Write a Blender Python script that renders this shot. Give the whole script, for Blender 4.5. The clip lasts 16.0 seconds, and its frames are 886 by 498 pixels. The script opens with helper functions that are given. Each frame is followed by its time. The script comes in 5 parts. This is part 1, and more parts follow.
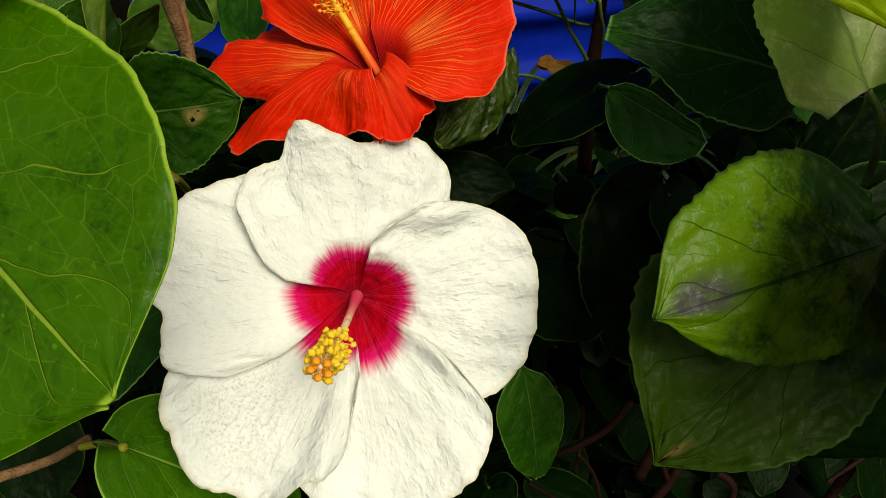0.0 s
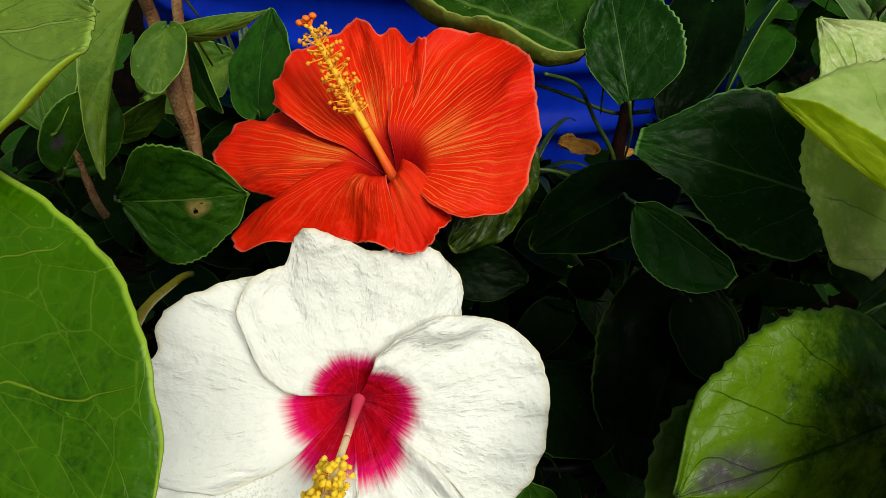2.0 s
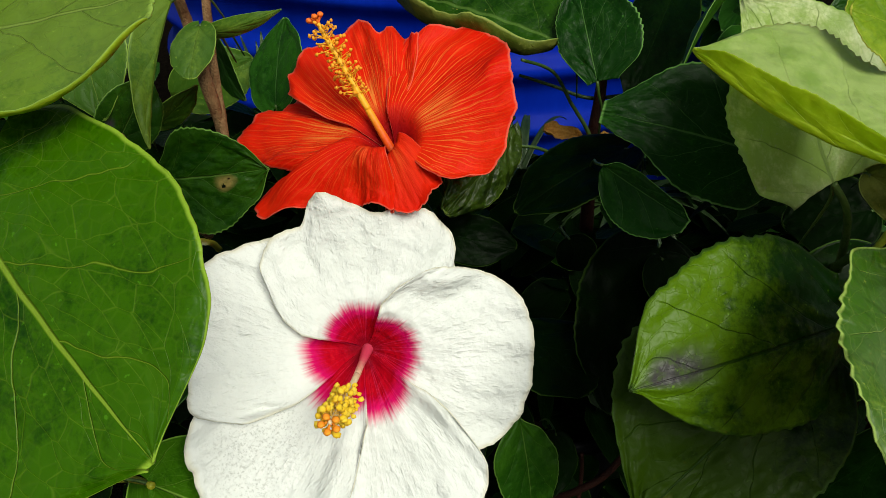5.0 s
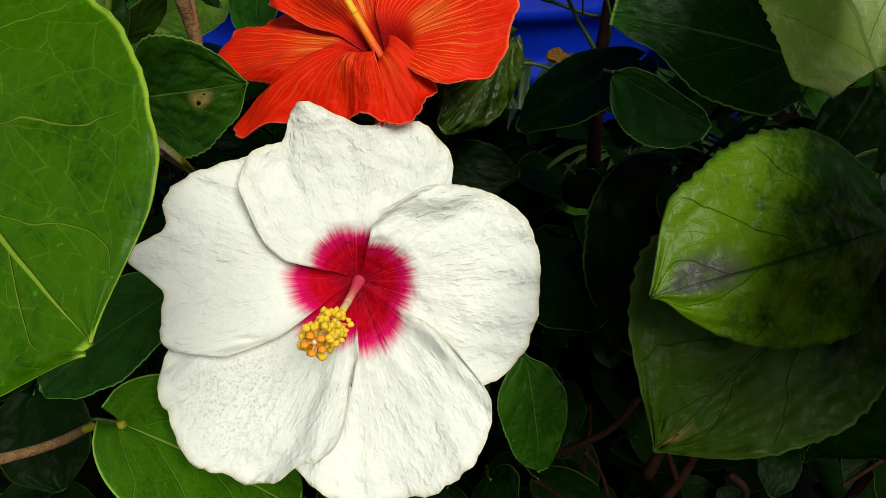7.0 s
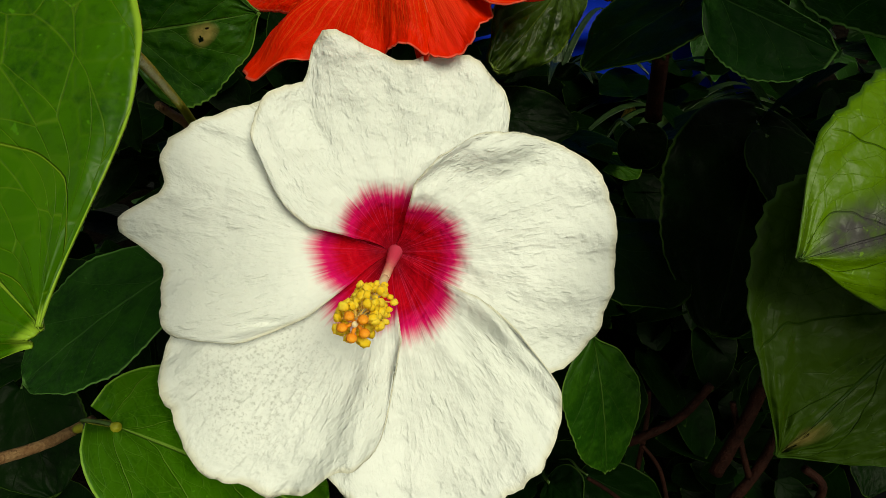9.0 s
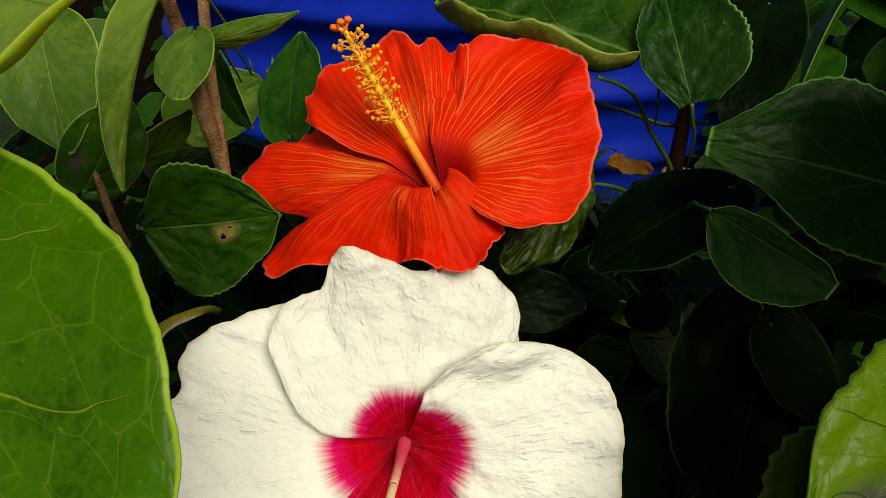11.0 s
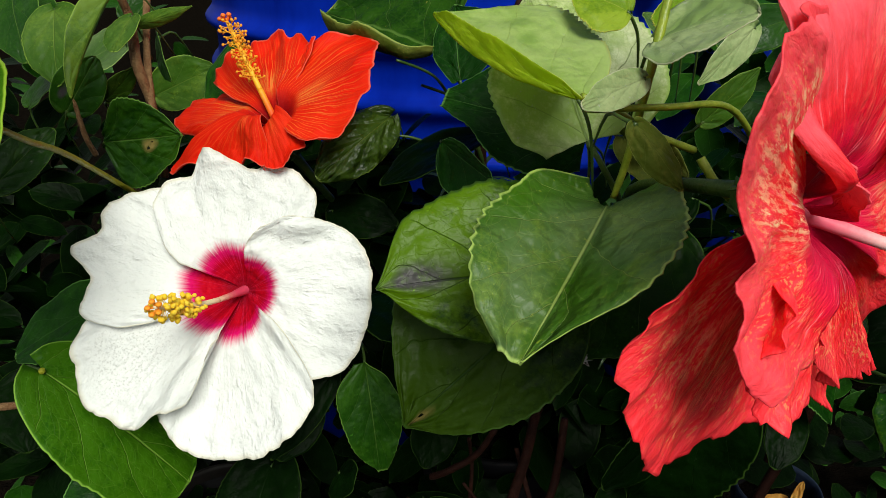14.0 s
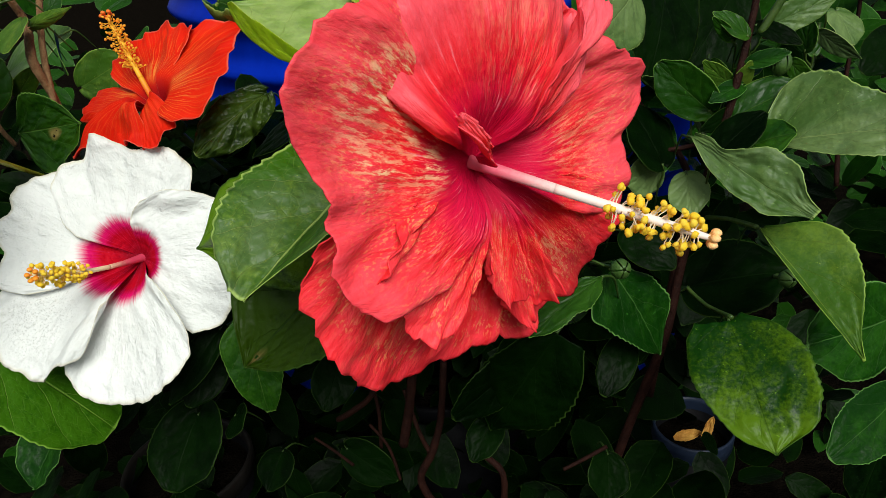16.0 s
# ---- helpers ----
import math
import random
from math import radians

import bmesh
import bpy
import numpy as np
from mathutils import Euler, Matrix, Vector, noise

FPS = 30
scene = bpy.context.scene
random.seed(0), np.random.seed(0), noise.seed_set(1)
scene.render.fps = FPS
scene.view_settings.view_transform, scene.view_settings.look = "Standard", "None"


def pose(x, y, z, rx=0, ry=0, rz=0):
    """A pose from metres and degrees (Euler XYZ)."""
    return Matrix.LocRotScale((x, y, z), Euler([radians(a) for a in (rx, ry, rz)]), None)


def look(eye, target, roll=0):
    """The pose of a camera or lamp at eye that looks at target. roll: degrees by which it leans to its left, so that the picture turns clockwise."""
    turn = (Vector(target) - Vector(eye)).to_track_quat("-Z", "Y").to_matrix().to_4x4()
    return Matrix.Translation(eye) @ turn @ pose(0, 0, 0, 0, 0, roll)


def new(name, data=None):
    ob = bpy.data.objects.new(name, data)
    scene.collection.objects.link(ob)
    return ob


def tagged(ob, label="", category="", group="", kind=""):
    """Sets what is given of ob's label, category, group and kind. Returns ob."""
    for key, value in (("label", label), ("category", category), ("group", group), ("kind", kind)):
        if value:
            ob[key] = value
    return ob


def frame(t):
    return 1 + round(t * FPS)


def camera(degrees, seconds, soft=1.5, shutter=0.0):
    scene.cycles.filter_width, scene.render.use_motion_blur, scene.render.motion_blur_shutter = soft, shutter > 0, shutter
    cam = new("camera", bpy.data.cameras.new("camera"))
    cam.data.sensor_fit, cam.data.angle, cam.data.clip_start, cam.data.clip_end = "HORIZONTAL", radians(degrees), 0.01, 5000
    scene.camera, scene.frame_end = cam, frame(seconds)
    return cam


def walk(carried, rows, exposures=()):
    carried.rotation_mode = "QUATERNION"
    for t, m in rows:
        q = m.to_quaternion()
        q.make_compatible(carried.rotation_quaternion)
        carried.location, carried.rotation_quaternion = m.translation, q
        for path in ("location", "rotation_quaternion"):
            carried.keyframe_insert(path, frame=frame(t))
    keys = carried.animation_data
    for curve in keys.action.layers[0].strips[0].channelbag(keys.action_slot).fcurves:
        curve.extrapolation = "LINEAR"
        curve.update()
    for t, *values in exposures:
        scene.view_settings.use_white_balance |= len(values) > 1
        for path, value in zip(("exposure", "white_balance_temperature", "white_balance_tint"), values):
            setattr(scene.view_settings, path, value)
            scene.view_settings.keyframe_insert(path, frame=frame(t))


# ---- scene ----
cam = camera(66.8, 16.0, soft=0.6)
METRES, EYE, TILT, LEAN, TURN = 0.55, 0.60, -36.0, 0.0, 0.0
ROWS = [
    (0.0, 0.0, 0.0, 0.0, 0.0, 0.0, -0.0),
    (0.5, -0.0026, 0.0025, 0.0213, 0.35, 0.59, -0.58),
    (1.0, -0.0091, 0.007, 0.0442, 0.8, 0.96, -1.69),
    (1.5, -0.0055, 0.0122, 0.0639, 0.65, 1.28, -2.04),
    (2.0, -0.0068, 0.0241, 0.08, 0.38, -0.54, -2.97),
    (2.5, -0.0061, 0.0195, 0.0745, 1.1, 0.93, -3.06),
    (3.0, -0.0023, -0.012, 0.0641, 0.04, 2.03, -2.56),
    (3.5, -0.0018, -0.0261, 0.0582, 0.52, 2.09, -2.09),
    (6.0, 0.0202, -0.0461, 0.0158, 2.28, 1.58, -1.13),
    (6.5, 0.0169, -0.0378, 0.0088, 2.8, 0.76, -1.64),
    (7.0, 0.0139, 0.0028, -0.0197, 1.78, 1.07, -0.73),
    (7.5, 0.0072, 0.0343, -0.0312, 2.8, -0.02, -0.17),
    (8.0, -0.0105, 0.0613, -0.0399, 2.39, 0.08, 0.31),
    (8.5, -0.0138, 0.0754, -0.037, 2.33, -0.1, 0.06),
    (9.0, -0.0186, 0.0825, -0.0306, 2.15, -0.35, -0.06),
    (9.5, -0.0199, 0.0884, -0.0139, 2.24, 0.18, -0.81),
    (10.0, -0.023, 0.0865, 0.0325, 2.53, 2.35, -1.33),
    (12.5, -0.0144, 0.0475, 0.0493, 2.38, 5.77, -0.93),
    (13.0, 0.0181, -0.0033, 0.0159, 0.99, 6.93, -0.04),
    (13.5, 0.1356, -0.0555, -0.0405, 4.43, 8.81, -5.83),
    (14.0, 0.2352, -0.0957, -0.0781, 9.59, 9.36, -6.72),
    (14.5, 0.3426, -0.0918, -0.0965, 11.81, 9.47, -6.65),
    (15.0, 0.3979, -0.1061, -0.0892, 13.57, 8.78, -4.16),
    (15.5, 0.4246, -0.1068, -0.0797, 14.73, 7.53, -3.38),
    (16.0, 0.428, -0.1187, -0.0793, 13.87, 6.24, -4.38),
]
EXPOSURES = [(0, 0.48, 7700, 0), (1, 0.50, 7600, 0), (2.5, 0.52, 6800, 1), (3.5, 0.56, 6800, 0), (6.5, 0.46, 6800, 0), (7, 0.46, 7000, 0), (8, 0.34, 7500, -5), (9, 0.28, 7800, -8), (9.5, 0.26, 8300, -3), (10, 0.32, 8800, 4), (12.5, 0.54, 6600, 0), (13.5, 0.62, 6600, 0), (14.5, 0.60, 6600, 4), (16, 0.54, 6400, 4)]
walk(cam, [(t, pose(0, 0, EYE, TILT, LEAN, TURN) @ pose(METRES * x, METRES * y, METRES * z, 90 + pitch, roll, yaw)) for t, x, y, z, yaw, pitch, roll in ROWS], EXPOSURES)


# ---- world and sun ----
world = bpy.data.worlds.new("sky")
scene.world = world
world.use_nodes = True
wn = world.node_tree
sky = wn.nodes.new("ShaderNodeTexSky")
sky.sky_type = "NISHITA"
sky.sun_disc = False
sky.sun_elevation = radians(48)
sky.sun_rotation = radians(200)
pale = wn.nodes.new("ShaderNodeHueSaturation")
pale.inputs["Saturation"].default_value = 0.25
wn.links.new(sky.outputs[0], pale.inputs["Color"])
wn.links.new(pale.outputs[0], wn.nodes["Background"].inputs[0])
wn.nodes["Background"].inputs[1].default_value = 0.05
sun = new("sun", bpy.data.lights.new("sun", "SUN"))
sun.data.energy = 2.7
sun.data.angle = radians(30)
sun.data.color = (1.0, 0.97, 0.92)
sun.matrix_world = look((0.46, -0.78, 1.0), (0, 0, 0))


# ---- node helpers ----
def mat(name, rough=0.5, color=(0.5, 0.5, 0.5)):
    m = bpy.data.materials.new(name)
    m.use_nodes = True
    nt = m.node_tree
    b = nt.nodes["Principled BSDF"]
    b.inputs["Roughness"].default_value = rough
    b.inputs["Base Color"].default_value = (*color, 1)
    return m, nt, b


def put(nt, socket, value):
    if isinstance(value, bpy.types.NodeSocket):
        nt.links.new(value, socket)
    elif isinstance(value, tuple) and len(value) == 3 and len(socket.default_value) == 4:
        socket.default_value = (*value, 1)
    else:
        socket.default_value = value


def op(nt, kind, a, b=0.0, c=0.0, clamp=False):
    n = nt.nodes.new("ShaderNodeMath")
    n.operation, n.use_clamp = kind, clamp
    for i, v in enumerate((a, b, c)):
        put(nt, n.inputs[i], v)
    return n.outputs[0]


def step(nt, v, lo, hi, a=0.0, b=1.0):
    n = nt.nodes.new("ShaderNodeMapRange")
    n.interpolation_type = "SMOOTHSTEP"
    for i, x in enumerate((v, lo, hi, a, b)):
        put(nt, n.inputs[i], x)
    return n.outputs[0]


def mix(nt, f, a, b):
    n = nt.nodes.new("ShaderNodeMix")
    n.data_type = "RGBA"
    put(nt, n.inputs[0], f), put(nt, n.inputs[6], a), put(nt, n.inputs[7], b)
    return n.outputs[2]


def vec(nt, x, y, z=0.0):
    n = nt.nodes.new("ShaderNodeCombineXYZ")
    for i, v in enumerate((x, y, z)):
        put(nt, n.inputs[i], v)
    return n.outputs[0]


def grain(nt, where, scale, detail=3.0, rough=0.55):
    n = nt.nodes.new("ShaderNodeTexNoise")
    if where is not None:
        nt.links.new(where, n.inputs["Vector"])
    n.inputs["Scale"].default_value, n.inputs["Detail"].default_value, n.inputs["Roughness"].default_value = scale, detail, rough
    return n.outputs["Fac"]


def cells(nt, where, scale, edge=True):
    n = nt.nodes.new("ShaderNodeTexVoronoi")
    n.feature = "DISTANCE_TO_EDGE" if edge else "F1"
    nt.links.new(where, n.inputs["Vector"])
    n.inputs["Scale"].default_value = scale
    return n.outputs["Distance"]


def coords(nt):
    """The sheet's own u, v (along, across) and the object's metres."""
    tc = nt.nodes.new("ShaderNodeTexCoord")
    s = nt.nodes.new("ShaderNodeSeparateXYZ")
    nt.links.new(tc.outputs["UV"], s.inputs[0])
    return s.outputs[0], op(nt, "MULTIPLY_ADD", s.outputs[1], 2.0, -1.0), tc.outputs["Object"]


def relief(nt, b, height, strength, distance=0.001):
    n = nt.nodes.new("ShaderNodeBump")
    n.inputs["Strength"].default_value, n.inputs["Distance"].default_value = strength, distance
    nt.links.new(height, n.inputs["Height"])
    nt.links.new(n.outputs[0], b.inputs["Normal"])
    return n.outputs[0]


def thin(nt, b, color, share, normal=None):
    """Lets light through a thin blade."""
    t = nt.nodes.new("ShaderNodeBsdfTranslucent")
    put(nt, t.inputs[0], color)
    if normal is not None:
        nt.links.new(normal, t.inputs["Normal"])
    m = nt.nodes.new("ShaderNodeMixShader")
    m.inputs[0].default_value = share
    nt.links.new(b.outputs[0], m.inputs[1]), nt.links.new(t.outputs[0], m.inputs[2])
    nt.links.new(m.outputs[0], nt.nodes["Material Output"].inputs[0])


# ---- materials ----
def leaf_material(name, dark, light, vein, rough, share, pucker=0.5, sheen_dust=0.0, gloss=0.14, glow=None, ripe=0.0, scar=(0.050, 0.044, 0.050)):
    m, nt, b = mat(name, rough)
    b.inputs["Specular IOR Level"].default_value = gloss
    u, v, where = coords(nt)
    info = nt.nodes.new("ShaderNodeObjectInfo")
    sep = nt.nodes.new("ShaderNodeSeparateColor")
    nt.links.new(info.outputs["Color"], sep.inputs[0])
    x = op(nt, "ABSOLUTE", v)
    shift = op(nt, "MULTIPLY", info.outputs["Random"], 7.0)
    blot = op(nt, "ADD", op(nt, "MULTIPLY", grain(nt, where, 34, 3), 0.44), op(nt, "ADD", op(nt, "MULTIPLY", grain(nt, where, 110, 4), 0.32), op(nt, "MULTIPLY", grain(nt, where, 620, 3, 0.7), 0.24)))
    warp = op(nt, "MULTIPLY", op(nt, "SUBTRACT", grain(nt, where, 55, 2), 0.5), 0.10)
    s = op(nt, "ADD", op(nt, "SUBTRACT", u, op(nt, "MULTIPLY", x, op(nt, "SUBTRACT", 0.58, op(nt, "MULTIPLY", x, 0.20)))), warp)
    saw = op(nt, "ABSOLUTE", op(nt, "SUBTRACT", op(nt, "FRACT", op(nt, "ADD", op(nt, "MULTIPLY", s, 3.7), op(nt, "MULTIPLY", op(nt, "GREATER_THAN", v, 0.0), 0.35))), 0.5))
    lateral = op(nt, "MULTIPLY", step(nt, saw, 0.0, op(nt, "SUBTRACT", 0.020, op(nt, "MULTIPLY", x, 0.010)), 1.0, 0.0), step(nt, x, 0.78, 0.98, 1.0, 0.0))
    mid = step(nt, x, 0.008, op(nt, "SUBTRACT", 0.034, op(nt, "MULTIPLY", u, 0.020)), 1.0, 0.0)
    net = step(nt, cells(nt, where, 210), 0.0, 0.09, 1.0, 0.0)
    net2 = step(nt, cells(nt, vec(nt, op(nt, "MULTIPLY", s, 9.0), op(nt, "MULTIPLY", v, 5.5), shift), 1.0), 0.0, 0.026, 1.0, 0.0)
    veins = op(nt, "MAXIMUM", mid, op(nt, "MULTIPLY", lateral, 0.75), clamp=True)
    fine = op(nt, "MULTIPLY", op(nt, "ADD", op(nt, "MULTIPLY", net, 0.05), op(nt, "MULTIPLY", net2, 0.18)), sep.outputs[0])
    show = op(nt, "MAXIMUM", op(nt, "MULTIPLY", veins, sep.outputs[0]), fine, clamp=True)
    body = mix(nt, step(nt, op(nt, "ADD", op(nt, "ADD", blot, op(nt, "MULTIPLY", op(nt, "SUBTRACT", u, 0.5), ripe)), op(nt, "MULTIPLY", op(nt, "SUBTRACT", info.outputs["Random"], 0.5), 0.16)), 0.41, 0.60), dark, light)
    body = mix(nt, show, body, vein)
    # pale rim, with the light a leaf edge catches added to its colour
    edge = step(nt, op(nt, "MAXIMUM", x, u), 0.965, 0.99)
    body = mix(nt, op(nt, "MULTIPLY", edge, 0.8), body, tuple(min(0.6, c * 1.5 + g) for c, g in zip(vein, (0.020, 0.032, 0.006))))
    # a grey blemish where the blade carries one
    du = op(nt, "SUBTRACT", u, sep.outputs[1])
    dv = op(nt, "MULTIPLY", op(nt, "SUBTRACT", v, op(nt, "MULTIPLY_ADD", sep.outputs[2], 2.0, -1.0)), 0.55)
    away = op(nt, "ADD", op(nt, "SQRT", op(nt, "ADD", op(nt, "MULTIPLY", du, du), op(nt, "MULTIPLY", dv, dv))), op(nt, "MULTIPLY", op(nt, "SUBTRACT", grain(nt, where, 160, 4), 0.5), 0.12))
    spot = op(nt, "MULTIPLY", op(nt, "SUBTRACT", 1.0, op(nt, "DIVIDE", away, op(nt, "ADD", info.outputs["Alpha"], 0.001)), clamp=True), 1.6, clamp=True)
    body = mix(nt, op(nt, "MULTIPLY", spot, op(nt, "MULTIPLY", step(nt, grain(nt, where, 320, 3), 0.25, 0.55, 0.45, 1.0), 0.95)), body, scar)
    # pale specks, and dusty grey patches that also paint in sky sheen
    specks = op(nt, "MULTIPLY", step(nt, grain(nt, where, 520, 2), 0.68, 0.76), 0.5)
    body = mix(nt, specks, body, tuple(min(0.4, c * 2.2 + 0.01) for c in light))
    if sheen_dust:
        body = mix(nt, op(nt, "MULTIPLY", step(nt, grain(nt, where, 24, 3), 0.35, 0.7), sheen_dust), body, (0.36, 0.40, 0.28))
    put(nt, b.inputs["Base Color"], body)
    put(nt, b.inputs["Roughness"], op(nt, "ADD", rough, op(nt, "MULTIPLY", blot, 0.18)))
    high = op(nt, "ADD", op(nt, "MULTIPLY", veins, op(nt, "MULTIPLY", sep.outputs[0], -0.5)), op(nt, "MULTIPLY", grain(nt, where, 105, 2, 0.5), op(nt, "MULTIPLY", pucker, 1.6)))
    quilt = op(nt, "MULTIPLY", step(nt, saw, 0.0, 0.30), step(nt, x, 0.0, 0.18))
    puff = op(nt, "MULTIPLY", step(nt, grain(nt, where, 165, 1, 0.4), 0.36, 0.60), op(nt, "MULTIPLY", quilt, 1.1))
    high = op(nt, "ADD", high, op(nt, "MULTIPLY", op(nt, "ADD", quilt, op(nt, "MULTIPLY", puff, 0.5)), op(nt, "MULTIPLY", sep.outputs[0], op(nt, "MULTIPLY", pucker, 0.45))))
    high = op(nt, "ADD", high, op(nt, "ADD", op(nt, "MULTIPLY", grain(nt, where, 300, 2), 0.25), op(nt, "MULTIPLY", op(nt, "MAXIMUM", net2, op(nt, "MULTIPLY", net, 0.5)), op(nt, "MULTIPLY", sep.outputs[0], -0.07))))
    relief(nt, b, high, 0.75, 0.0014)
    thin(nt, b, glow or body, share)
    return m


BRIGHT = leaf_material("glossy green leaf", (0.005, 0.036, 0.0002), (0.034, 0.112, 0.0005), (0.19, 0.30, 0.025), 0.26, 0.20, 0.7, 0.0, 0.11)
LEAFY = leaf_material("green leaf", (0.004, 0.030, 0.0005), (0.072, 0.145, 0.003), (0.008, 0.030, 0.002), 0.30, 0.10, 1.0, 0.0, 0.15, ripe=0.30)
MID = leaf_material("mid-green leaf", (0.009, 0.045, 0.002), (0.026, 0.088, 0.004), (0.09, 0.17, 0.028), 0.27, 0.16, 0.8, 0.0, 0.20)
# Shaded counterpart of DEEP: near-black stands in for shade among the stems.
SHADED = leaf_material("green leaf darkened for shade", (0.0006, 0.0036, 0.0003), (0.0018, 0.0088, 0.0006), (0.005, 0.016, 0.002), 0.32, 0.05, 0.5, 0.0, 0.03)
DEEP = leaf_material("deep green leaf", (0.003, 0.026, 0.001), (0.013, 0.062, 0.003), (0.075, 0.17, 0.04), 0.32, 0.1, 0.7, 0.0, 0.09)
# Bottle green taken darker, with leaf shade put into the colour.
BOTTLESHADE = leaf_material("bottle green leaf, darkened for shade", (0.004, 0.026, 0.0008), (0.016, 0.058, 0.002), (0.075, 0.15, 0.025), 0.30, 0.1, 0.8, 0.0, 0.11, scar=(0.20, 0.15, 0.045))
LUSH = leaf_material("lush green leaf", (0.012, 0.072, 0.001), (0.042, 0.135, 0.003), (0.17, 0.31, 0.04), 0.36, 0.2, 0.6, 0.0, 0.10)
OLIVE = leaf_material("puckered olive leaf", (0.003, 0.012, 0.0006), (0.032, 0.060, 0.004), (0.08, 0.11, 0.015), 0.32, 0.12, 2.4, 0.0, 0.25)
PALE = leaf_material("dull pale leaf", (0.045, 0.105, 0.014), (0.105, 0.180, 0.036), (0.19, 0.27, 0.07), 0.36, 0.15, 1.1, 0.12, 0.30)
FRESH = leaf_material("fresh green leaf", (0.040, 0.110, 0.006), (0.120, 0.210, 0.015), (0.18, 0.27, 0.04), 0.36, 0.24, 0.7, 0.05, 0.16)
# PALE made brighter, with the light these leaves lack put into the colour.
DUSTYLIT = leaf_material("brightened dusty pale leaf", (0.20, 0.30, 0.085), (0.38, 0.47, 0.19), (0.46, 0.54, 0.26), 0.45, 0.25, 0.8, 0.25, 0.22)
YOUNG = leaf_material("yellow-green leaf", (0.14, 0.26, 0.006), (0.30, 0.42, 0.022), (0.42, 0.52, 0.06), 0.38, 0.35, 0.7, 0.05, 0.2)
HEART = leaf_material("yellowish green leaf", (0.036, 0.110, 0.002), (0.145, 0.250, 0.012), (0.27, 0.37, 0.08), 0.34, 0.2, 2.0, 0.2, 0.26)
QUILT = leaf_material("quilted yellow-green leaf", (0.22, 0.34, 0.006), (0.42, 0.53, 0.022), (0.26, 0.36, 0.03), 0.34, 0.55, 1.0, 0.0, 0.2, (0.66, 0.76, 0.02))
# The pale tone partly paints in sky reflected on the folded leaf's face.
LIME = leaf_material("lime green leaf paled by painted sky sheen", (0.26, 0.42, 0.08), (0.46, 0.60, 0.20), (0.42, 0.56, 0.12), 0.34, 0.50, 1.3, 0.15, 0.4, (0.70, 0.82, 0.20))
# Like LEAFY but sunk darker, painting in the shade of the leaf above.
SPENTSHADE = leaf_material("yellowing green leaf, darkened for shade", (0.0015, 0.010, 0.0003), (0.020, 0.044, 0.0015), (0.010, 0.030, 0.003), 0.34, 0.06, 1.2, 0.0, 0.09, ripe=0.30, scar=(0.13, 0.105, 0.03))
# Albedo raised to stand in for light and sky sheen missing on this leaf.
STAINEDLIT = leaf_material("stained grey-green leaf, brightened as if lit", (0.32, 0.47, 0.09), (0.68, 0.75, 0.38), (0.22, 0.34, 0.06), 0.38, 0.40, 1.0, 0.5, 0.5)
RIM = leaf_material("olive leaf underside", (0.075, 0.105, 0.010), (0.16, 0.18, 0.03), (0.22, 0.25, 0.06), 0.45, 0.25, 0.9, 0.0, 0.12)


def petal_base(name, rough):
    m, nt, b = mat(name, rough)
    u, v, where = coords(nt)
    info = nt.nodes.new("ShaderNodeObjectInfo")
    shift = op(nt, "MULTIPLY", info.outputs["Random"], 31.0)
    b.inputs["Specular IOR Level"].default_value = 0.12
    return m, nt, b, u, v, where, shift


